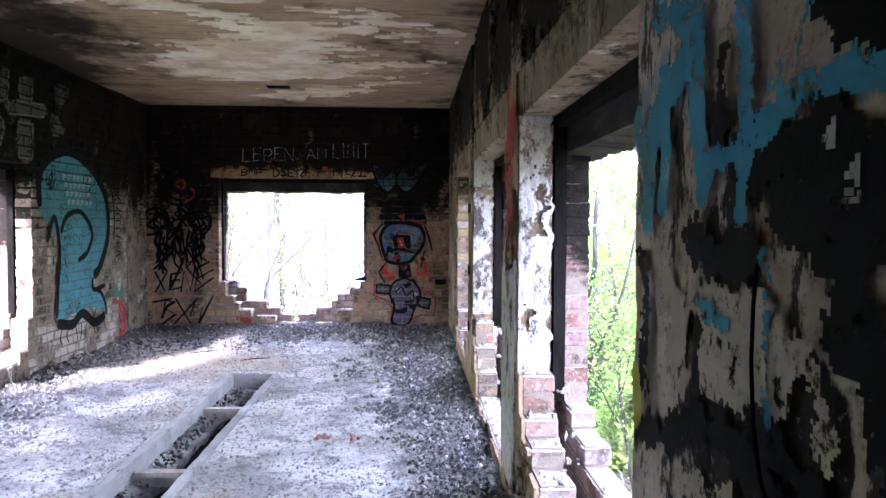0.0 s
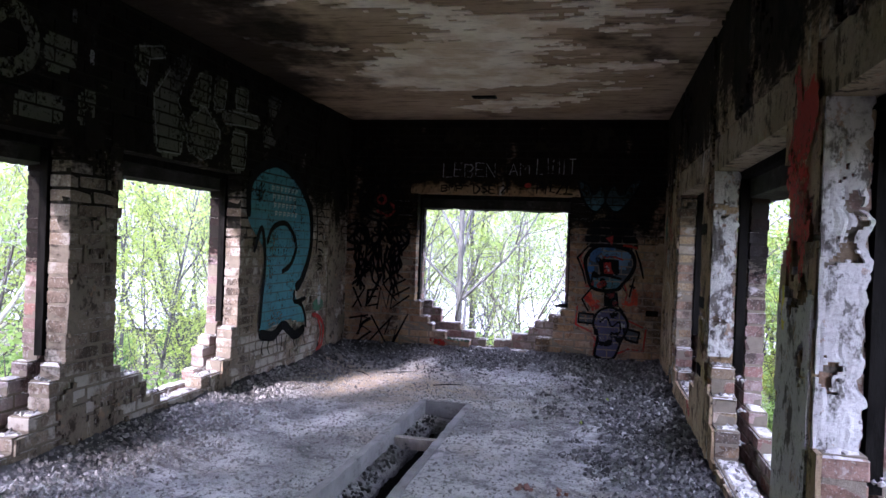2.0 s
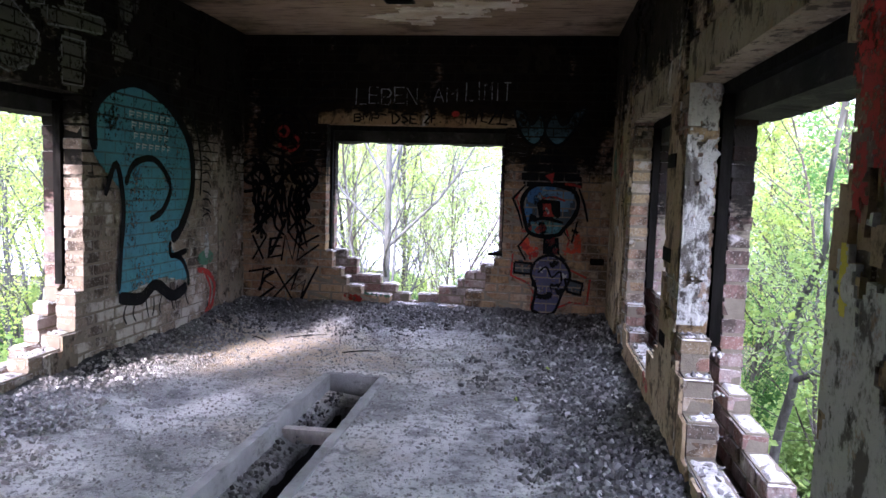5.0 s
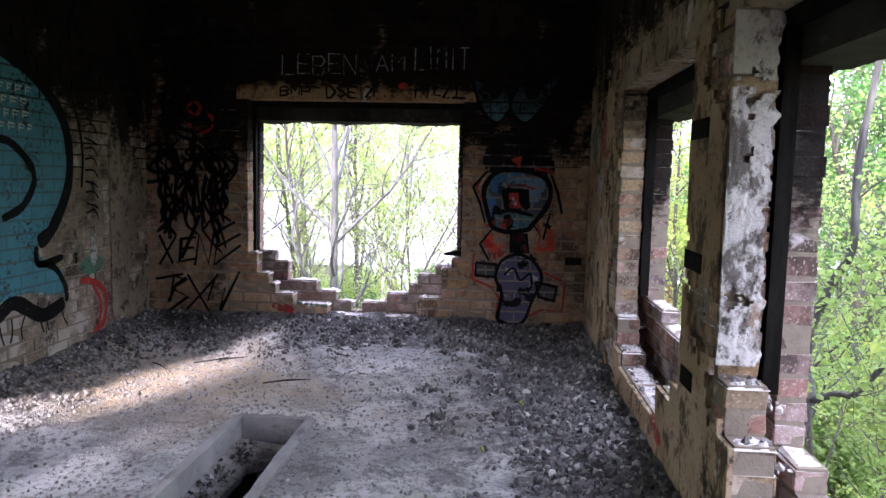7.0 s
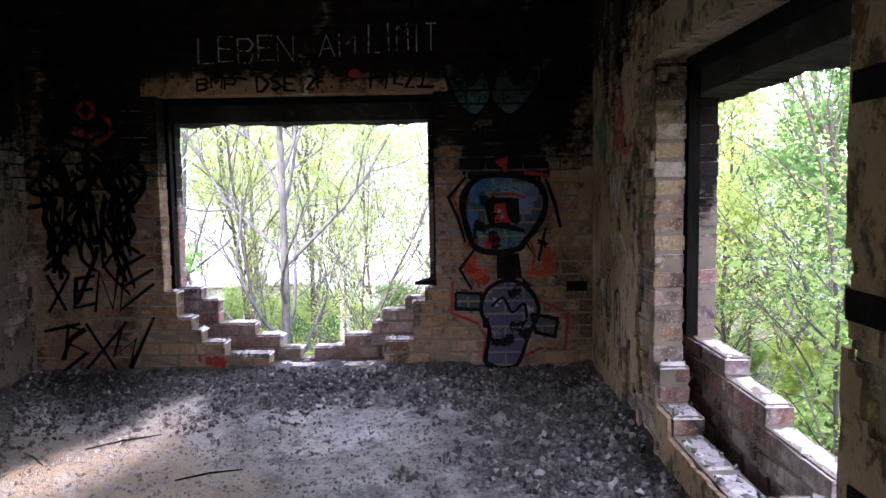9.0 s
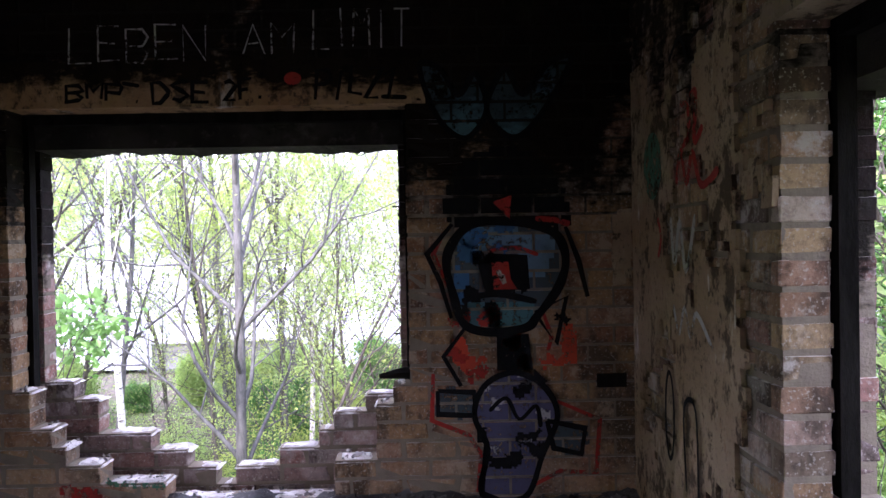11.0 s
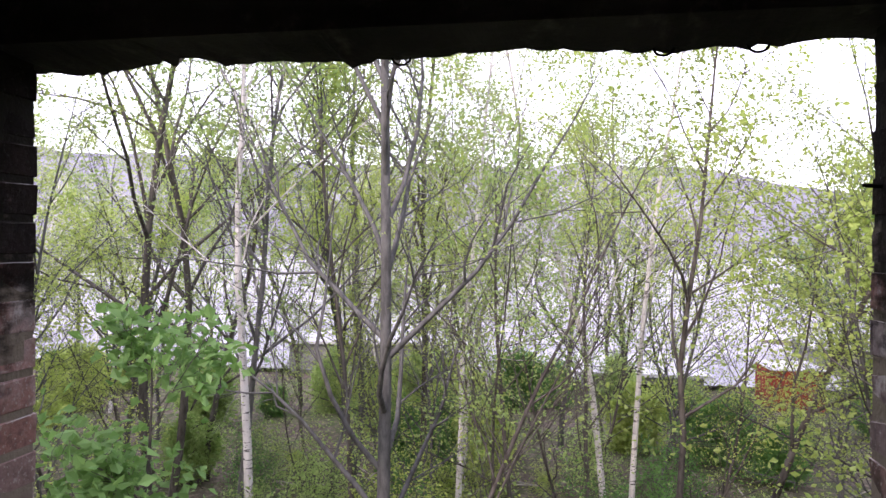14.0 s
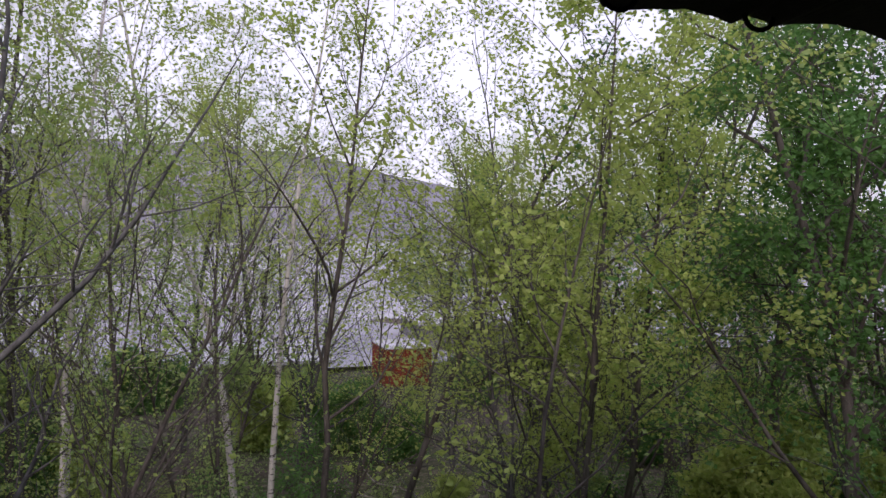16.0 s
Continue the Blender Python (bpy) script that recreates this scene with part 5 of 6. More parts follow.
def big_p():
    body = ((6.62, 1.62), (6.62, 1.90), (6.82, 2.08), (7.20, 2.16), (7.65, 2.04), (8.0, 1.75), (8.05, 1.35), (7.85, 1.02), (7.68, 0.92), (7.75, 0.80), (7.92, 0.74), (7.95, 0.56), (7.60, 0.62), (7.20, 0.60), (6.92, 0.56), (6.95, 1.0), (6.97, 1.30), (6.86, 1.42))
    def lines(m):
        spray(m, WEST, [(u, z + 0.02) for u, z in body[:9]], 0.095, 3)
        spray(m, WEST, ((6.90, 0.60), (6.94, 0.95), (6.97, 1.25), (6.88, 1.55), (6.74, 1.32)), 0.055, 3)
        spray(m, WEST, ((7.0, 1.40), (7.12, 1.56), (7.42, 1.60), (7.66, 1.40), (7.55, 1.20), (7.34, 1.12)), 0.055, 3)
        spray(m, WEST, ((7.66, 0.92), (7.68, 0.80), (7.95, 0.82)), 0.05, 3)
        spray(m, WEST, ((7.66, 0.80), (7.84, 0.76), (7.96, 0.62), (7.98, 0.50)), 0.045, 3)
        spray(m, WEST, ((6.90, 0.55), (7.20, 0.50), (7.42, 0.58), (7.7, 0.45), (7.95, 0.50)), 0.10, 3)
        spray(m, WEST, ((7.85, 2.16), (8.1, 1.95), (8.22, 1.6), (8.2, 1.3)), 0.03, 3)
        g = random.Random(4)
        for i in range(8):
            u = 7.0 + i * 0.13
            spray(m, WEST, ((u, 0.5 + g.uniform(-0.03, 0.05)), (u + g.uniform(-0.05, 0.05), 0.40), (u + g.uniform(-0.06, 0.09), 0.33)), 0.016, 3)
        for i in range(9):
            z = 1.75 - i * 0.08
            spray(m, WEST, ((8.25, z), (8.36, z + g.uniform(-0.03, 0.03)), (8.42, z - 0.05)), 0.016, 3)
    def bars(m):
        g = random.Random(6)
        for row, z in enumerate((1.93, 1.85, 1.77, 1.69)):
            u = 7.06 + 0.03 * row
            while u < 7.62:
                w = g.uniform(0.04, 0.07)
                spray(m, WEST, ((u, z - 0.02), (u, z + 0.025), (u + w, z + 0.02)), 0.016, 4, curved=False)
                spray(m, WEST, ((u, z), (u + w * 0.8, z)), 0.014, 4, curved=False)
                u += w + 0.035
    return ("undercoat", lambda m: fill(m, WEST, body, 0.2), "teal"), ("fill", lambda m: coat(m, WEST, body, Y0 - 0.1, 1), "blue"), ("outline", lines, "black"), ("lettering", bars, "white")


graffito("large turquoise letter with thick black outline on painted brick", *big_p())
graffito("small green, white and red sprayed face beside the corner", ("hat", lambda m: fill(m, WEST, ring(8.32, 0.72, 0.16, 0.07)), "green"), ("head", lambda m: fill(m, WEST, ring(8.34, 0.84, 0.05, 0.13), 2), "chalk"), ("outline", lambda m: (spray(m, WEST, ((8.15, 0.62), (8.35, 0.58), (8.5, 0.45), (8.45, 0.25), (8.3, 0.22)), 0.05), spray(m, WEST, ((8.28, 0.6), (8.42, 0.42), (8.38, 0.25)), 0.03)), "redpaint"))


LETTERS_NORTH = (((4.96, 2.71), (5.28, 2.8), (5.3, 2.72), (5.12, 2.67), (5.09, 2.47), (4.98, 2.54)), ((5.18, 2.43), (5.24, 2.05), (5.52, 2.06), (5.58, 2.31), (5.47, 2.45), (5.64, 2.77), (5.45, 2.76)), ((5.58, 2.28), (5.63, 2.10), (5.82, 2.05), (6.03, 2.13), (6.08, 2.32), (5.83, 2.48)), ((5.63, 2.48), (5.75, 2.72), (5.92, 2.73), (5.89, 2.47)), ((5.98, 2.73), (6.17, 2.75), (6.13, 2.51), (5.98, 2.48)), ((6.29, 2.35), (6.53, 2.36), (6.51, 2.06), (6.29, 2.05)), ((6.33, 2.73), (6.54, 2.75), (6.52, 2.58), (6.33, 2.56)), ((6.16, 2.51), (6.72, 2.56), (6.72, 2.45), (6.16, 2.4)), ((6.86, 2.5), (7.12, 2.52), (7.1, 2.36), (6.88, 2.3)), ((6.95, 2.78), (7.3, 2.8), (7.26, 2.6), (7.0, 2.58)))
LETTERS_SOUTH = (((3.45, 2.59), (3.62, 2.62), (3.62, 2.49), (3.5, 2.43), (3.69, 2.35), (3.52, 2.3)), ((3.52, 2.14), (3.73, 2.24), (3.74, 2.06), (3.52, 2.04)), ((4.01, 2.20), (4.3, 2.24), (4.3, 2.08), (4.0, 2.07)), ((4.47, 2.30), (4.6, 2.32), (4.58, 2.12), (4.45, 2.12)), ((4.18, 2.56), (4.42, 2.6), (4.4, 2.42), (4.2, 2.38)))
BOWL = ((3.79, 2.45), (3.85, 2.59), (3.99, 2.63), (4.09, 2.52), (4.05, 2.38), (3.87, 2.3), (3.78, 2.35))


def outlined(shapes, width):
    return lambda m: [spray(m, WEST, q + q[:1], width, 3, curved=False) for q in shapes]


graffito("sooty grey block letters with thin pale outlines above the window", ("fill", lambda m: [coat(m, WEST, q, Y0 - 0.1) for q in LETTERS_NORTH], "dim"), ("outline", outlined(LETTERS_NORTH[:8], 0.014), "old_white"))
graffito("large worn grey letters on sooty brick above the window", ("fill", lambda m: [coat(m, WEST, q, Y0 - 0.1) for q in LETTERS_SOUTH], "dim"), ("bowl", lambda m: spray(m, WEST, BOWL, 0.10, 2, True), "dim"), ("ochre_stain", lambda m: daub(m, WEST, ((((3.32, 2.32), (3.44, 2.27)), 0.10),), 3.15, 3.6, 2.22, 2.45, 2, 0.05), "ochre_stain"), ("paint_dab", lambda m: [daub(m, WEST, ((((u, z - 0.02), (u, z + 0.03)), 0.035),), u - 0.05, u + 0.05, z - 0.08, z + 0.08, 3, 0.012) for u, z in ((3.32, 2.42), (3.33, 2.30), (3.37, 2.35), (4.4, 2.73), (3.01, 2.38), (3.03, 2.27), (4.55, 2.52))], "old_white"))

graffito("small red and white sprayed names on plaster", ("lettering", lambda m: (spray(m, EAST, ((8.50, 1.92), (8.42, 1.88), (8.42, 1.78), (8.50, 1.76)), 0.03), spray(m, EAST, ((8.40, 1.92), (8.34, 1.92), (8.36, 1.76), (8.28, 1.80)), 0.03), spray(m, EAST, ((8.55, 1.62), (8.50, 1.74), (8.44, 1.62), (8.38, 1.72), (8.30, 1.60), (8.15, 1.64)), 0.03), spray(m, EAST, ((8.78, 1.5), (8.74, 1.42), (8.78, 1.34)), 0.025)), "redpaint"),
         ("white_lettering", lambda m: (spray(m, EAST, ((8.62, 1.5), (8.58, 1.32), (8.52, 1.48), (8.46, 1.30), (8.36, 1.5)), 0.03), spray(m, EAST, ((8.6, 1.16), (8.54, 1.06), (8.48, 1.16), (8.42, 1.06), (8.36, 1.15), (8.22, 1.05)), 0.022)), "chalk"), ("black_lettering", lambda m: (spray(m, EAST, ring(8.66, 0.72, 0.05, 0.17), 0.02, closed=True), spray(m, EAST, ((8.48, 0.48), (8.5, 0.78), (8.38, 0.80), (8.36, 0.45)), 0.02), spray(m, EAST, ((8.62, 2.1), (8.5, 2.16), (8.42, 2.05)), 0.02)), "black"), ("green_patch", lambda m: fill(m, EAST, ring(8.85, 1.72, 0.12, 0.14)), "green"))
graffito("red paint run down the pier with a yellow dab", ("red_paint", lambda m: daub(m, EAST, ((((3.64, 2.14), (3.60, 2.02), (3.58, 1.9)), 0.07), (((3.46, 1.98), (3.62, 1.84), (3.56, 1.66), (3.50, 1.6)), 0.22), (((3.48, 1.75), (3.47, 1.55), (3.48, 1.42)), 0.06), (((3.68, 1.7), (3.66, 1.45)), 0.04)), 3.35, 3.79, 1.3, 2.6, 1, 0.04, 0.010), "redpaint"), ("yellow_dab", lambda m: daub(m, EAST, ((((3.72, 1.34), (3.70, 1.22)), 0.05),), 3.6, 3.8, 1.1, 1.45), "yellow"))
blue_lines = ((((1.42, 1.92), (1.25, 1.86), (1.32, 1.78), (1.43, 1.75), (1.47, 1.64), (1.48, 1.53)), 0.07), (((1.40, 1.80), (1.38, 1.66), (1.40, 1.56)), 0.05), (((1.09, 1.95), (1.09, 1.84), (1.07, 1.68), (1.08, 1.54)), 0.05), (((1.30, 1.9), (1.24, 1.72), (1.22, 1.58)), 0.06), (((0.74, 1.67), (0.88, 1.69), (0.98, 1.67), (1.07, 1.63), (1.2, 1.62)), 0.04), (((0.88, 1.82), (0.94, 1.75), (0.99, 1.71)), 0.035), (((1.02, 1.48), (1.0, 1.36), (0.99, 1.26)), 0.022), (((1.24, 1.40), (1.12, 1.37)), 0.018))
black_lines = ((((1.08, 1.61), (0.93, 1.62), (0.78, 1.58), (0.7, 1.6)), 0.10), (((0.95, 1.55), (0.86, 1.50), (0.80, 1.52)), 0.10), (((1.26, 1.50), (1.16, 1.47), (1.07, 1.48)), 0.07), (((0.9, 1.9), (0.82, 1.76), (0.72, 1.74)), 0.10), (((1.52, 1.46), (1.48, 1.36), (1.50, 1.2)), 0.05), (((1.50, 1.10), (1.36, 1.14), (1.22, 1.20), (1.08, 1.19), (0.95, 1.16)), 0.06), (((0.84, 1.42), (0.76, 1.36), (0.7, 1.2)), 0.09), (((1.02, 1.25), (0.94, 1.22), (0.86, 1.20)), 0.05), (((1.15, 1.78), (1.17, 1.66)), 0.05))
pale_lines = ((((1.22, 1.40), (1.12, 1.38), (1.02, 1.40), (0.99, 1.33)), 0.10), (((1.20, 1.31), (1.10, 1.28), (1.04, 1.30)), 0.09), (((0.91, 1.36), (0.87, 1.31), (0.88, 1.27)), 0.055), (((1.40, 1.40), (1.31, 1.38), (1.33, 1.30)), 0.075), (((1.36, 1.05), (1.2, 1.09), (1.06, 1.10)), 0.05))
graffito("broad blue and black brush strokes over stained plaster on the pier", ("pale_patch", lambda m: daub(m, EAST, pale_lines, 0.8, 1.5, 1.0, 1.5, 6, 0.03, 0.006), "beige"), ("black_paint", lambda m: daub(m, EAST, black_lines, 0.6, 1.6, 1.0, 2.0, 7, 0.03, 0.007), "black"), ("blue_paint", lambda m: daub(m, EAST, blue_lines, 0.7, 1.55, 1.2, 2.0, 8, 0.02, 0.006), "pier_blue"), ("turquoise_paint", lambda m: daub(m, EAST, ((((1.55, 1.72), (1.50, 1.66), (1.46, 1.60)), 0.06), (((1.54, 1.56), (1.46, 1.55)), 0.04)), 1.4, 1.6, 1.45, 1.8, 9), "blue"), ("yellow_dab", lambda m: daub(m, EAST, ((((1.54, 1.21), (1.52, 1.13)), 0.045),), 1.4, 1.6, 1.0, 1.3, 9), "yellow"), ("orange_dab", lambda m: daub(m, EAST, ((((1.525, 1.62), (1.52, 1.58)), 0.02),), 1.4, 1.6, 1.5, 1.7, 9, 0.006), "orange"),
         ("white_scrawl", lambda m: daub(m, EAST, ((((0.86, 1.62), (0.80, 1.66), (0.82, 1.56)), 0.025),), 0.7, 0.95, 1.5, 1.75, 9), "chalk"))
graffito("black scrawled letters on plaster over the window", ("letter", lambda m: (write(m, EAST, "NUXU", 7.0, 7.5, 2.28, 2.46, 0.03, 0.0, 2, 0.02, 9), spray(m, EAST, ((8.10, 2.30), (7.9, 2.36), (7.7, 2.28)), 0.022)), "black"), ("red_dab", lambda m: daub(m, EAST, ((((6.50, 0.30), (6.36, 0.27)), 0.07),), 6.2, 6.65, 0.15, 0.42, 2, 0.03), "redpaint"))

# thin wire hanging from the pier
m = Mesh()
m.tube([Vector((X1 - 0.05, 1.0 - 0.16 * t + 0.05 * math.sin(5 * t), 1.42 - 0.45 * t + 0.05 * math.cos(7 * t))) for t in [k / 10 for k in range(11)]], [0.003] * 11, 5)
tagged(part("hanging_wire", m, M["near_black"]), "thin black wire hanging on the plastered pier", "wire")
for u in (0.12, -0.42, 0.30):
    m = Mesh()
    m.tube([Vector((u + 0.02 * math.cos(a), Y1 + 0.37, SOFFIT["n"] - 0.008 + 0.016 * math.sin(a))) for a in [math.pi + k * math.pi / 8 for k in range(9)]], [0.003] * 9, 5)
    tagged(part("wire_loop", m, M["near_black"]), "bent rusty wire loop sticking out of the soffit", "wire", "wire loops under the lintel")
for z in (1.60, 0.95):
    m = Mesh()
    m.tube([Vector((0.50, Y1 + 0.30, z)), Vector((0.465, Y1 + 0.30, z + 0.002))], [0.005, 0.004], 5)
    tagged(part("iron_nail", m, M["near_black"]), "bent iron nail in the window jamb", "nail", "nails in the jamb")

# ---- outside: woodland below, a pale yard and a grey slope beyond ----
GROUND = -3.3


def ground_height(x, y):
    d = math.hypot(x, y - 5)
    return GROUND + 0.35 * fbm(x, y, 0.09, 1.0) * min(1.0, d / 12) - min(1.9, 0.07 * max(0.0, d - 9))


m = Mesh()
radii = [0.0] + [3.0 * 1.13 ** k for k in range(60)]
around = 96
m.v.append((0, 5, GROUND))
for r in radii[1:]:
    for s in range(around):
        a = 2 * math.pi * s / around
        x, y = r * math.cos(a), 5 + r * math.sin(a)
        m.v.append((x, y, ground_height(x, y) if r < 60 else -5.4))
for s in range(around):
    m.f.append((0, 1 + s, 1 + (s + 1) % around))
for k in range(len(radii) - 2):
    for s in range(around):
        a, b = 1 + k * around + s, 1 + k * around + (s + 1) % around
        m.f.append((a, a + around, b + around, b))
tagged(part("ground", m, M["soil"], smooth=True), "brown leaf-strewn woodland ground with green undergrowth", "ground", kind="structure")
m = Mesh()
n = 40
for j in range(n + 1):
    for i in range(n + 1):
        x, y = -140 + 280 * i / n, 43 + 119 * j / n
        m.v.append((x, y, -5.05 + 0.15 * fbm(x, y, 0.05) + 4.0 * max(0, (j - 24) / 16) ** 2))
for j in range(n):
    for i in range(n):
        k = j * (n + 1) + i
        m.f.append((k, k + 1, k + n + 2, k + n + 1))
tagged(part("pavement_yard", m, M["sand"], smooth=True), "pale open gravel yard beyond the trees", "yard", kind="structure")
m = Mesh()
nu = 80
for j in range(9):
    for i in range(nu + 1):
        a = radians(25 + 130 * i / nu)
        r = 165 + 9 * j
        rise = min(1.0, max(0.0, (a - radians(55)) / radians(33)))
        top = (13 + 18 * rise * rise * (3 - 2 * rise) + 3 * fbm(i * 0.08, 1.0, 1.0, 3.0)) * math.sin(min(1, j / 7) * math.pi / 2)
        m.v.append((r * math.cos(a) - 10, r * math.sin(a), -5 + top + 1.2 * fbm(i * 0.5, j * 0.7, 1.0)))
for j in range(8):
    for i in range(nu):
        k = j * (nu + 1) + i
        m.f.append((k, k + nu + 1, k + nu + 2, k + 1))
tagged(part("backdrop_slope", m, M["heap"], smooth=True), "hazy grey-violet slope on the horizon", "hill", kind="structure")


def shed(x, y, w, d, h, wall, roof, label, turn=0):
    thing = tagged(empty("shed", (x, y, -5.3)), label, "shed")
    thing.rotation_euler = (0, 0, radians(turn))
    m = Mesh()
    m.box((-w / 2, -d / 2, -0.6), (w / 2, d / 2, h))
    part("wall", m, M[wall], thing)
    m = Mesh()
    m.box((-w / 2 - 0.3, -d / 2 - 0.3, h + 0.002), (w / 2 + 0.3, d / 2 + 0.3, h + 0.14))
    part("roof", m, M[roof], thing)
    m = Mesh()
    m.box((-w * 0.1, -d / 2 - 0.06, -0.5), (w * 0.1, -d / 2 - 0.004, h * 0.7))
    part("door", m, M["near_black"], thing)
    return thing


shed(3.2, 42, 5.0, 5, 1.2, "shedwall", "roofing", "low grey shed with a white flat roof among the trees")
shed(-11, 46, 7.0, 5, 1.6, "shedwall", "roofing", "low grey shed with a white flat roof among the trees", 8)
shed(20, 50, 14, 6, 1.5, "shedwall", "roofing", "long low shed with a white roof beyond the trees", -5)
box = tagged(empty("steel_container", (9.2, 40, -5.1)), "rusty red steel container standing among the trees", "container")
m = Mesh()
outline = [(-1.05, 1.2)]
for s in range(12):
    u = -1.05 + 2.1 * s / 12
    outline += [(u, -1.2 - (0.05 if s % 2 else 0.0)), (u + 2.1 / 12 - 0.02, -1.2 - (0.05 if s % 2 else 0.0))]
outline.append((1.05, 1.2))
count = len(outline)
m.v = [(u, v, z) for z in (-0.3, 1.55) for u, v in outline]
m.f = [(k, (k + 1) % count, count + (k + 1) % count, count + k) for k in range(count)] + [tuple(range(count, 2 * count))]
part("body", m, M["redbox"], box)
m = Mesh()
m.box((-1.11, -1.28, 1.553), (1.11, 1.28, 1.60))
part("roof", m, M["roofing"], box, "pale roof sheet")


class Tree:
    """A tapered trunk with limbs and twigs, and a crown of single leaves."""

    def __init__(self, seed, height, girth, limbs, lean=(0, 0), fork=1, leaves=12, leaf_size=0.07, spread=0.9, bare=0.35, start=0.3, droop=0.0, sides=7, waver=0.07, slim=0.42, rise=0.05):
        self.g = random.Random(seed)
        self.wood, self.crown = Mesh(), Mesh()
        self.leaves, self.size, self.droop, self.spread, self.bare = leaves, leaf_size, droop, spread, bare
        self.waver, self.slim, self.rise = waver, slim, rise
        g = self.g
        for k in range(fork):
            a = g.uniform(0, 6.28) + k * 6.28 / max(1, fork)
            tilt = 0.0 if fork == 1 else g.uniform(0.18, 0.42)
            d = Vector((lean[0] + math.cos(a) * tilt, lean[1] + math.sin(a) * tilt, 1)).normalized()
            h = height * (1 if k == 0 else g.uniform(0.65, 0.95))
            self.branch(Vector((0, 0, -0.2)), d, h, girth * (1 if k == 0 else g.uniform(0.5, 0.8)), 0, limbs, start, sides)

    def branch(self, p, d, length, r, level, limbs, start, sides):
        g = self.g
        n = (9, 6, 4, 3)[level]
        pts, radii, dirs = [p.copy()], [r], [d.copy()]
        for i in range(n):
            wob = (self.waver, 0.16, 0.22, 0.28)[level]
            d = (d + Vector((g.gauss(0, wob), g.gauss(0, wob), g.gauss(0, wob * 0.6) + (self.rise if level else 0.02) - self.droop * level * 0.04))).normalized()
            p = p + d * (length / n)
            pts.append(p.copy())
            dirs.append(d.copy())
            radii.append(max(0.0022, r * (1 - 0.9 * (i + 1) / n) ** 0.85))
        self.wood.tube(pts, radii, (sides, 5, 4, 3)[level], cap=False)
        if level == 3 or (level == 2 and g.random() < 0.5):
            for q, dd in zip(pts[1:], dirs[1:]):
                for _ in range(self.leaves):
                    if g.random() > self.bare:
                        self.leaf(q + Vector((g.gauss(0, 0.11), g.gauss(0, 0.11), g.gauss(0, 0.10))))
        if level < 3:
            count = limbs if level == 0 else (6, 5, 4)[level]
            for k in range(count):
                t = start + (0.97 - start) * (k + g.random() * 0.9) / count if level == 0 else g.uniform(0.2, 1.0)
                f = t * n
                i = min(int(f), n - 1)
                q = pts[i].lerp(pts[i + 1], f - i)
                base = dirs[i]
                side = base.orthogonal().normalized()
                side.rotate(Matrix.Rotation(g.uniform(0, 6.28), 3, base))
                open_ = g.uniform(0.55, 1.15) * self.spread
                nd = (base * math.cos(open_) + side * math.sin(open_)).normalized()
                ln = length * ((0.42, 0.5, 0.5)[level]) * g.uniform(0.6, 1.15) * (1.15 - 0.75 * t if level == 0 else 1.0)
                rr = min(radii[i] * 0.6, r * (self.slim, 0.45, 0.5)[level])
                self.branch(q, nd, ln, max(rr, 0.003), level + 1, limbs, start, sides)

    def stem(self, points, r0, r1, twigs, length):
        """A bent stem through the given bends, with twigs along its upper part."""
        p = [Vector(q) for q in points]
        line = []
        for i in range(len(p) - 1):
            a, b, c, d = (p[min(max(i + k, 0), len(p) - 1)] for k in (-1, 0, 1, 2))
            for k in range(5):
                t = k / 5
                line.append(0.5 * ((2 * b) + (c - a) * t + (2 * a - 5 * b + 4 * c - d) * t * t + (3 * b - a - 3 * c + d) * t ** 3))
        line.append(p[-1])
        n = len(line)
        self.wood.tube(line, [r0 + (r1 - r0) * i / (n - 1) for i in range(n)], 8, cap=False)
        g = self.g
        for _ in range(twigs):
            i = g.randrange(n // 3, n - 1)
            d = (line[i + 1] - line[i]).normalized()
            side = d.orthogonal().normalized()
            side.rotate(Matrix.Rotation(g.uniform(0, 6.28), 3, d))
            self.branch(line[i], (d + side * g.uniform(0.5, 1.1)).normalized(), length * g.uniform(0.5, 1.1), r1 * 0.45, 1, 0, 0.3, 5)

    def leaf(self, p):
        g = self.g
        s = self.size * g.uniform(0.6, 1.3)
        a = Vector((g.gauss(0, 1), g.gauss(0, 1), g.gauss(0, 0.6))).normalized()
        b = a.orthogonal().normalized()
        b.rotate(Matrix.Rotation(g.uniform(0, 6.28), 3, a))
        c = a.cross(b) * s * 0.12
        n = len(self.crown.v)
        self.crown.v.extend(tuple(q) for q in (p, p + a * s * 0.5 + b * s * 0.33 + c, p + a * s, p + a * s * 0.5 - b * s * 0.33 + c))
        self.crown.f.append((n, n + 1, n + 2, n + 3))

    def place(self, x, y, bark_name, leaf_name, label, category="tree", name="tree", group="trees of the wood"):
        z = ground_height(x, y)
        thing = tagged(empty(name, (x, y, z)), label, category, group)
        part("trunk", self.wood, M[bark_name], thing, smooth=True)
        if self.crown.f:
            part("crown", self.crown, M[leaf_name], thing)
        return thing


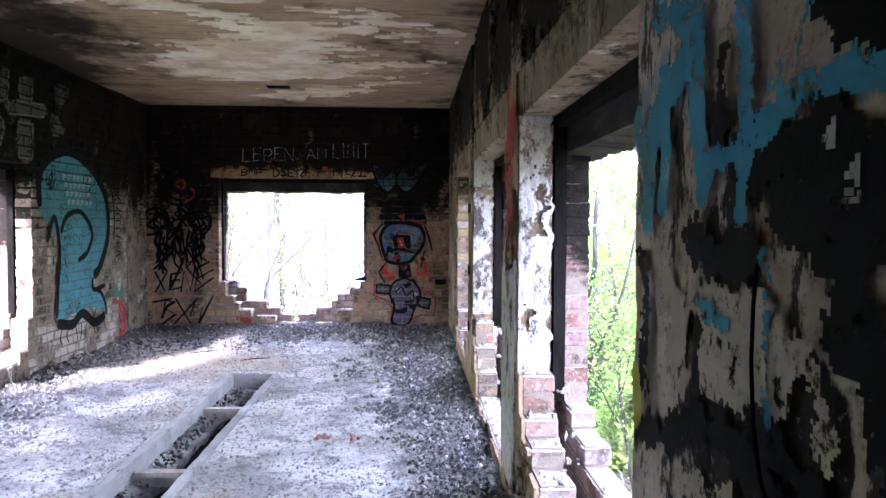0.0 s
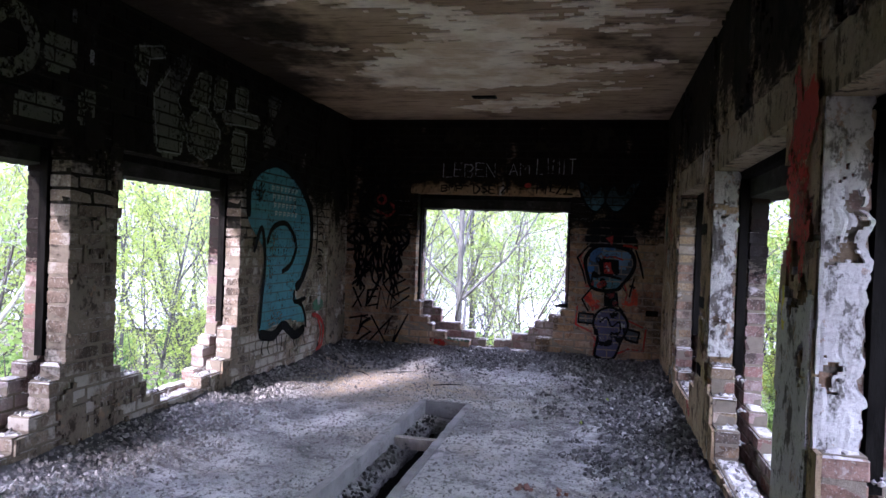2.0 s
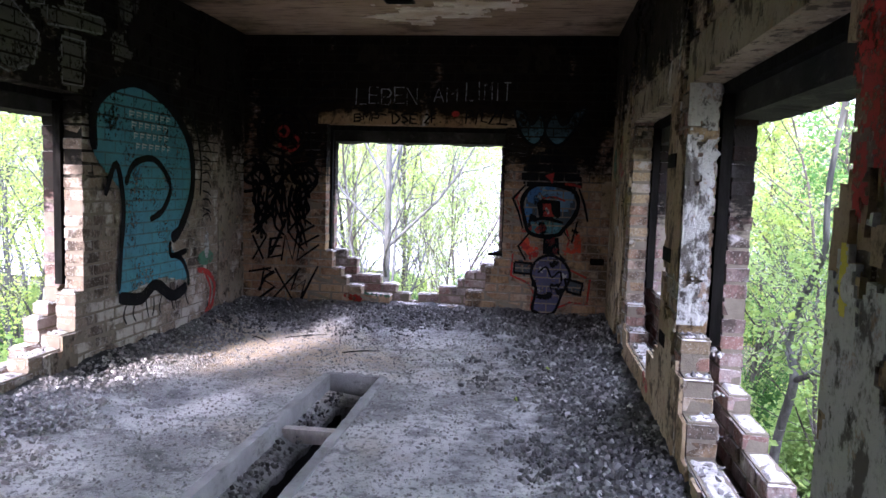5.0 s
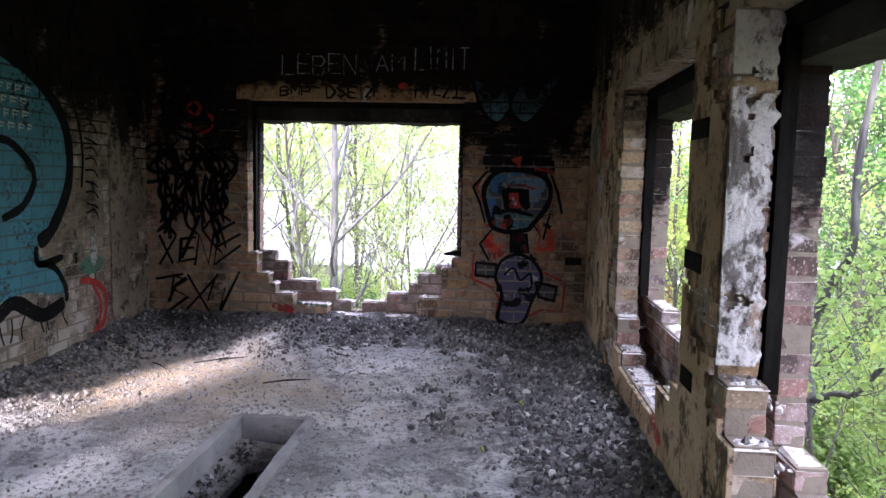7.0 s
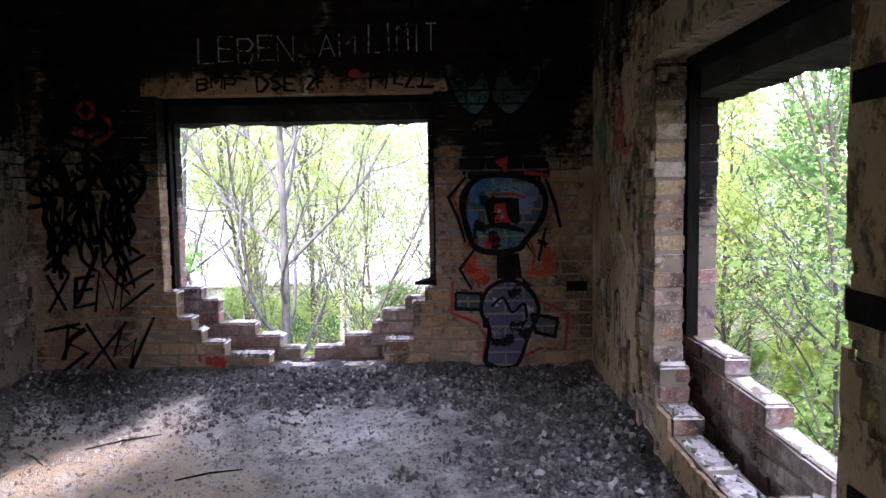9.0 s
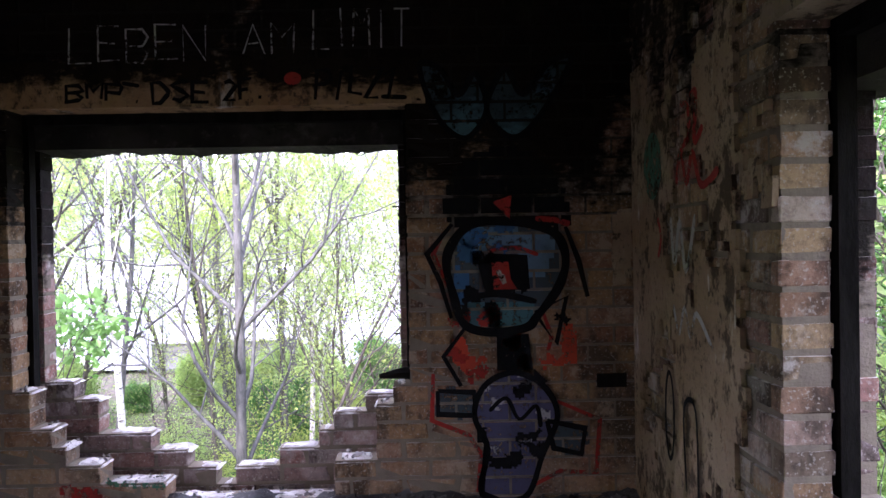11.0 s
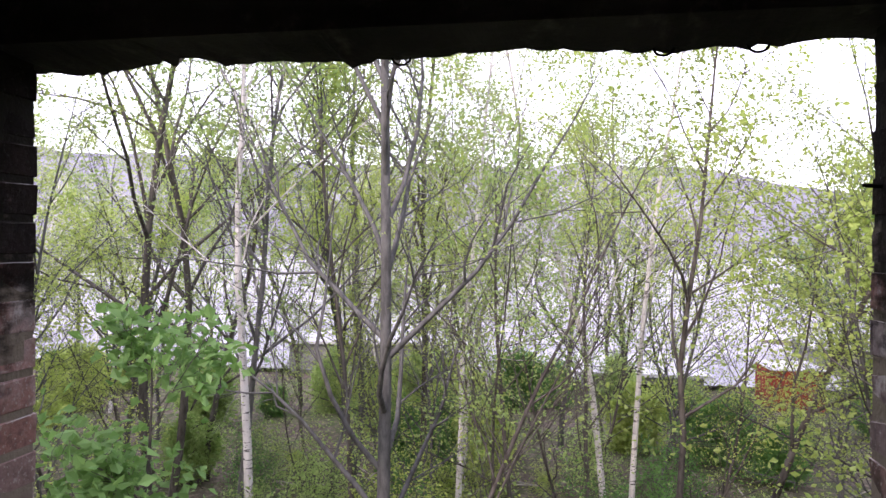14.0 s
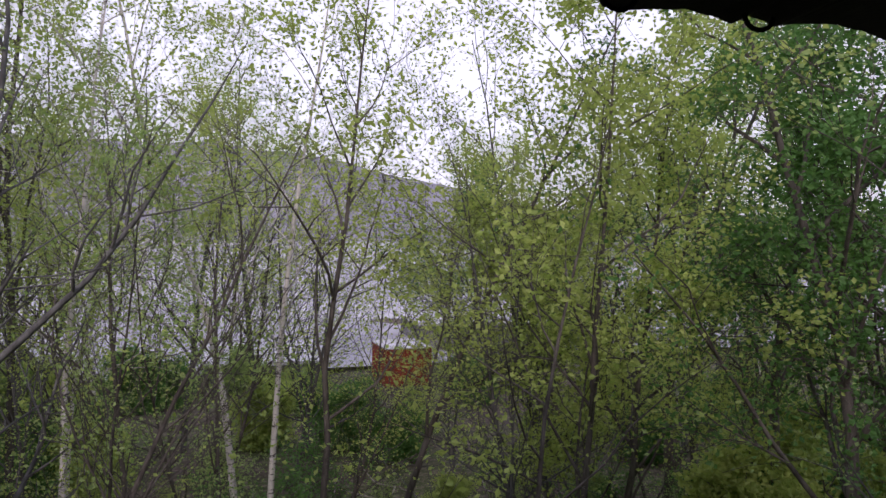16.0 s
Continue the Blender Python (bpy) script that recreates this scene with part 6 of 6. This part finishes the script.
# the grey many-stemmed tree in front of the north window
Tree(12, 11.0, 0.088, 22, (0.03, 0.0), 1, 2, 0.04, 0.95, 0.6, 0.13, -0.5, 9, 0.018, 0.42, 0.11).place(-2.05, 15.7, "bark_grey", "leaf_lime", "grey many-branched tree with few young leaves by the window")
Tree(14, 7.0, 0.04, 9, (0.14, 0.0), 2, 1, 0.045, 0.7, 0.5, 0.3, -0.5, 7, 0.05, 0.35, 0.1).place(-1.7, 15.8, "bark_dark", "leaf_lime", "slim forked sapling with few young leaves")
Tree(21, 10.5, 0.075, 14, (0, 0), 1, 6, 0.06, 0.75, 0.4, 0.35, 1.0, 8, 0.03, 0.2).place(-4.35, 17.4, "birch", "leaf_green", "white-barked birch with sparse spring leaves")
Tree(22, 10.0, 0.06, 14, (0.03, 0), 1, 6, 0.06, 0.75, 0.4, 0.35, 1.0, 8, 0.03, 0.2).place(-1.9, 20.2, "birch", "leaf_lime", "slender white-barked birch with spring leaves")
Tree(23, 9.5, 0.055, 14, (-0.04, 0), 1, 5, 0.06, 0.75, 0.45, 0.35, 1.0, 8, 0.03, 0.2).place(0.95, 19.7, "birch", "leaf_lime", "slender white-barked birch with spring leaves")
Tree(24, 8.5, 0.055, 12, (0.02, 0), 1, 9, 0.065, 0.8, 0.3, 0.35).place(1.35, 18.0, "bark_dark", "leaf_lime", "slim dark sapling with lime-green leaves")
Tree(25, 9.0, 0.06, 12, (0, 0), 1, 9, 0.065, 0.8, 0.3, 0.3).place(2.3, 18.3, "bark_dark", "leaf_lime", "slim dark sapling with lime-green leaves")
Tree(26, 7.5, 0.06, 13, (0.0, 0), 2, 15, 0.07, 0.9, 0.25, 0.2).place(5.4, 17.4, "bark_dark", "leaf_lime", "leafy young tree with lime-green foliage")
Tree(27, 9.5, 0.09, 13, (0.0, 0), 1, 14, 0.07, 0.9, 0.2, 0.2).place(8.2, 17.5, "bark_dark", "leaf_dark", "dense young tree with deep green foliage")
Tree(28, 4.3, 0.036, 9, (-0.05, 0.0), 1, 4, 0.12, 1.15, 0.42, 0.4).place(-3.5, 13.1, "bark_dark", "leaf_maple", "young maple with large bright green leaves", name="maple_tree")
Tree(40, 10.5, 0.06, 20, (0.02, 0), 1, 6, 0.05, 0.8, 0.4, 0.25, -0.4, 7, 0.04).place(-4.7, 17.6, "bark_grey", "leaf_green", "tall twiggy grey tree with small leaves")
Tree(41, 10.0, 0.05, 20, (-0.02, 0), 1, 5, 0.05, 0.8, 0.4, 0.25, -0.4, 7, 0.04).place(-3.3, 18.7, "bark_dark", "leaf_green", "tall twiggy dark tree with small leaves")
Tree(36, 14.0, 0.10, 16, (0.0, 0), 1, 14, 0.07, 0.85, 0.3, 0.25).place(-8.6, 22.5, "bark_dark", "leaf_lime", "tall slim tree in pale young leaf")
Tree(37, 14.0, 0.09, 16, (0.02, 0), 1, 13, 0.07, 0.85, 0.3, 0.25).place(-5.0, 24.5, "bark_grey", "leaf_lime", "tall slim tree in pale young leaf")
Tree(38, 13.0, 0.09, 16, (0.0, 0), 1, 20, 0.07, 0.85, 0.3, 0.25).place(-6.6, 18.6, "bark_dark", "leaf_green", "tall slim tree with fresh green leaves")
Tree(39, 13.5, 0.08, 15, (0.0, 0), 1, 10, 0.065, 0.85, 0.35, 0.3).place(-3.0, 23.0, "bark_dark", "leaf_lime", "tall slim tree in pale young leaf")
# added out of view, to keep the sun off the floor behind this window
Tree(42, 8.2, 0.09, 15, (0.0, 0), 1, 16, 0.085, 0.85, 0.12, 0.2).place(-4.0, 0.8, "bark_dark", "leaf_green", "unseen dense tree added to shade the southern west window")
Tree(33, 9.5, 0.09, 15, (0.0, 0), 1, 16, 0.075, 0.9, 0.15, 0.15).place(6.6, 14.6, "bark_dark", "leaf_dark", "dense young tree with deep green foliage")
Tree(34, 8.5, 0.08, 14, (0.02, 0), 1, 15, 0.075, 0.9, 0.15, 0.12).place(8.8, 15.6, "bark_dark", "leaf_dark", "dense young tree with deep green foliage")
Tree(43, 6.4, 0.035, 10, (0.02, 0), 1, 4, 0.06, 1.1, 0.35, 0.35).place(2.7, 14.7, "bark_dark", "leaf_lime", "slim dark sapling with lime-green leaves")
Tree(35, 8.0, 0.05, 12, (0.02, 0), 1, 9, 0.065, 0.95, 0.3, 0.25).place(4.1, 16.2, "bark_dark", "leaf_lime", "slim dark sapling with lime-green leaves")
birch = Tree(29, 1, 0.1, 0, fork=0, leaves=3, leaf_size=0.06, bare=0.5)
birch.stem(((0, 0.1, -0.3), (0.05, 0.0, 1.2), (0, -0.09, 3.1), (0, -0.33, 3.7), (0, -0.5, 4.5), (0, -0.75, 5.4), (-0.1, -1.1, 7.2), (0, -1.3, 9.0)), 0.092, 0.025, 9, 1.8)
birch.stem(((0, -0.3, 3.55), (0.05, -0.42, 4.3), (0, -0.5, 5.4), (0.1, -0.6, 7.4)), 0.052, 0.018, 7, 1.4)
birch.stem(((0, -0.3, 3.6), (0, -0.75, 4.1), (0, -1.26, 4.5), (-0.1, -1.9, 5.0), (0, -2.7, 6.2)), 0.042, 0.016, 7, 1.4)
birch.stem(((0.05, 0.05, 1.0), (0, -0.65, 2.55), (0, -1.6, 3.65), (0.05, -1.9, 4.0), (0, -2.8, 5.2)), 0.045, 0.016, 6, 1.3)
birch.stem(((0, -0.12, 3.3), (0.1, 0.2, 3.7), (0.1, 0.6, 4.1), (0.2, 1.1, 5.0)), 0.035, 0.012, 5, 0.9)
birch.place(-5.2, 6.6, "birch", "leaf_green", "leaning white-barked birch with several arching stems")
Tree(30, 3.7, 0.035, 9, (0.0, 0), 2, 9, 0.08, 0.9, 0.3, 0.2).place(-4.7, 6.75, "bark_dark", "leaf_green", "bright green leafy sapling below the window")
crooked = Tree(31, 1, 0.05, 0, fork=0, leaves=4, leaf_size=0.06, bare=0.45)
crooked.stem(((0, 0.1, -0.3), (0, 0, 1.2), (0, -0.05, 2.4), (0, -0.4, 3.2), (0, -0.2, 3.5), (0, -0.55, 4.05), (0, -0.85, 4.4), (0, -0.85, 5.0), (0.1, -1.0, 6.4), (0.1, -1.1, 7.6)), 0.055, 0.016, 10, 1.4)
crooked.stem(((0, -0.4, 3.2), (0.05, -0.7, 3.35), (0, -1.1, 3.5), (0.1, -1.6, 4.2), (0.2, -1.9, 5.2)), 0.03, 0.01, 6, 1.0)
crooked.place(3.2, 8.9, "bark_grey", "leaf_green", "crooked grey sapling close to the wall")
Tree(32, 8.0, 0.07, 10, (0.1, 0.0), 3, 6, 0.06, 0.8, 0.4, 0.25).place(4.3, 7.2, "bark_grey", "leaf_green", "grey many-stemmed young tree with light leaves")

kinds = []
for i, (h, girth, bk, lf, lv, size, bare, label) in enumerate(((11, 0.065, "birch", "leaf_lime", 9, 0.075, 0.3, "white-barked birch in young leaf"), (10, 0.09, "bark_dark", "leaf_green", 9, 0.08, 0.25, "dark-stemmed young tree in fresh leaf"), (9, 0.08, "bark_grey", "leaf_lime", 9, 0.08, 0.25, "grey-stemmed tree with lime-green leaves"), (12, 0.12, "bark_grey", "leaf_green", 7, 0.075, 0.35, "tall grey tree with sparse green leaves"), (8, 0.08, "bark_dark", "leaf_dark", 11, 0.085, 0.2, "dense dark green young tree"))):
    kinds.append(Tree(50 + i, h, girth, 13, (0, 0), 1, lv, size, 0.85, bare, 0.22).place(-16.0 + 6 * i, 31.0 + (i % 2) * 3, bk, lf, label))
g = random.Random(77)
spots = []
while len(spots) < 122:
    side = g.random()
    if side < 0.47:
        x, y = g.uniform(-30, 30), g.uniform(22, 44)
        if abs(x - 4) < 5 and y > 27 and g.random() < 0.7:
            continue
    elif side < 0.78:
        x, y = g.uniform(-26, -8.5), g.uniform(-4, 20)
    else:
        x, y = g.uniform(6, 24), g.uniform(-2, 20)
    if y > 14 and abs(x + 0.2 - 9.4 * (y - 8.5) / 31.5) < 2.3:
        continue
    if all((x - a) ** 2 + (y - b) ** 2 > 3.2 for a, b in spots):
        spots.append((x, y))
for x, y in spots:
    pick = kinds[g.choice((3, 4, 4, 1, 1) if x > 6 and y < 24 else (0, 1, 2, 2, 3, 0))]
    s = g.uniform(0.75, 1.15)
    copy_thing(pick, pose(x, y, ground_height(x, y), 0, 0, g.uniform(0, 360)) @ Matrix.Scale(s, 4))

# thin saplings and twiggy thicket close to the building
slim = []
for i, (bk, lf) in enumerate((("bark_grey", "leaf_lime"), ("bark_dark", "leaf_green"), ("bark_dark", "leaf_lime"))):
    slim.append(Tree(70 + i, 7.5, 0.045, 15, (0.03 * (i - 1), 0), 2, 5, 0.05, 0.8, 0.4, 0.15, 0, 6).place(-7.6 + 6.8 * i, 17.0 + 1.4 * i, bk, lf, "thin twiggy sapling with small spring leaves"))
spots = []
while len(spots) < 52:
    side = g.random()
    x, y = (g.uniform(-13, 13), g.uniform(16.6, 27)) if side < 0.45 else (g.uniform(-12, -5.6), g.uniform(1, 15)) if side < 0.82 else (g.uniform(4.2, 11), g.uniform(2, 15))
    if all((x - a) ** 2 + (y - b) ** 2 > 1.6 for a, b in spots) and not (y > 14 and abs(x + 0.2 - 9.4 * (y - 8.5) / 31.5) < 1.2) and (x + 2.1) ** 2 + (y - 15.7) ** 2 > 3:
        spots.append((x, y))
for x, y in spots:
    copy_thing(g.choice(slim), pose(x, y, ground_height(x, y), 0, 0, g.uniform(0, 360)) @ Matrix.Scale(g.uniform(0.7, 1.2), 4))

# undergrowth
bushes = []
for i, lf in enumerate(("leaf_green", "leaf_lime", "leaf_dark")):
    bushes.append(Tree(90 + i, 1.6, 0.02, 9, (0, 0), 5, 8, 0.075, 1.0, 0.2, 0.1, 0, 5).place(-9.0 + 7 * i, 24.0 + i, "bark_dark", lf, ("fresh green shrub in the undergrowth", "lime-green shrub in the undergrowth", "dark green shrub in the undergrowth")[i], "shrub", "shrub", "shrubs of the undergrowth"))
for _ in range(100):
    side = g.random()
    x, y = (g.uniform(-22, 22), g.uniform(24, 40)) if side < 0.45 else (g.uniform(3, 12), g.uniform(14, 22)) if side < 0.6 else (g.uniform(-18, -5), g.uniform(0, 16)) if side < 0.8 else (g.uniform(4.5, 18), g.uniform(0, 16))
    s = g.uniform(0.6, 1.5)
    copy_thing(g.choice(bushes), pose(x, y, ground_height(x, y), 0, 0, g.uniform(0, 360)) @ Matrix.Scale(s, 4))
# bare, twiggy thicket on the ground below the north window
thicket = []
for i in range(3):
    thicket.append(Tree(95 + i, 1.9, 0.016, 8, (0, 0), 5, 2, 0.05, 1.0, 0.55, 0.1, 0, 5).place(-4.2 + 2.6 * i, 17.2 + 0.9 * i, ("bark_dark", "bark_grey", "bark_dark")[i], ("leaf_green", "leaf_lime", "leaf_dark")[i], "bare twiggy shrub with a few young leaves", "shrub", "shrub", "shrubs of the undergrowth"))
for _ in range(44):
    x, y = g.uniform(-9, 8), g.uniform(14.6, 25)
    copy_thing(g.choice(thicket), pose(x, y, ground_height(x, y), 0, 0, g.uniform(0, 360)) @ Matrix.Scale(g.uniform(0.5, 1.1), 4))
low = Mesh()
for _ in range(48000):
    r, a = 6 + 40 * g.random() ** 1.3, g.uniform(0, 6.28)
    x, y = r * math.cos(a), 5 + r * math.sin(a)
    if fbm(x, y, 0.35, 6.0) < 0.04 or (-2.7 < x < 2.2 and -2 < y < 9.8):
        continue
    z = ground_height(x, y) + abs(g.gauss(0, 0.22))
    s = g.uniform(0.05, 0.13)
    u = Vector((g.gauss(0, 1), g.gauss(0, 1), g.gauss(0.3, 0.5))).normalized() * s
    w = u.orthogonal().normalized() * s * 0.4
    p = Vector((x, y, z))
    n0 = len(low.v)
    low.v.extend(tuple(q) for q in (p, p + u * 0.5 + w, p + u, p + u * 0.5 - w))
    low.f.append((n0, n0 + 1, n0 + 2, n0 + 3))
tagged(part("ground_cover", low, M["leaf_green"]), "fresh green herbs covering the woodland ground", "undergrowth", kind="stuff")
# fallen branches
for _ in range(60):
    m = Mesh()
    ln = g.uniform(0.8, 3.2)
    m.tube([Vector((ln * (k / 5 - 0.5), g.gauss(0, 0.06), 0.03 + 0.05 * k * g.random())) for k in range(6)], [0.022, 0.02, 0.017, 0.013, 0.009, 0.004], 5)
    x, y = g.uniform(-8, 8), g.uniform(13.5, 25)
    ob = part("fallen_branch", m, M["board"])
    ob.matrix_basis = pose(x, y, ground_height(x, y) + 0.03, 0, 0, g.uniform(0, 180))
    tagged(ob, "grey fallen branch lying on the woodland ground", "branch", "fallen branches")
# far woods to both sides, seen only between the nearer trees
far = Mesh()
for _ in range(70000):
    west = g.random() < 0.55
    x, y = (g.uniform(-42, -24), g.uniform(-16, 30)) if west else (g.uniform(20, 36), g.uniform(-10, 34))
    z = ground_height(x, y) + 15 * g.random() ** 0.9
    if fbm(x + z * 0.3, y, 0.16, 17.0) + 0.3 * fbm(y, z, 0.5, 3.0) < -0.12 + 0.022 * z:
        continue
    d = g.uniform(0.16, 0.34)
    u = Vector((g.gauss(0, 1), g.gauss(0, 1), g.gauss(0, 0.7))).normalized() * d
    w = u.orthogonal().normalized() * d * 0.45
    p = Vector((x, y, z))
    n0 = len(far.v)
    far.v.extend(tuple(q) for q in (p, p + u * 0.5 + w, p + u, p + u * 0.5 - w))
    far.f.append((n0, n0 + 1, n0 + 2, n0 + 3))
tagged(part("far_woods", far, M["leaf_green"]), "pale green foliage of the far woods", "woods", kind="stuff")
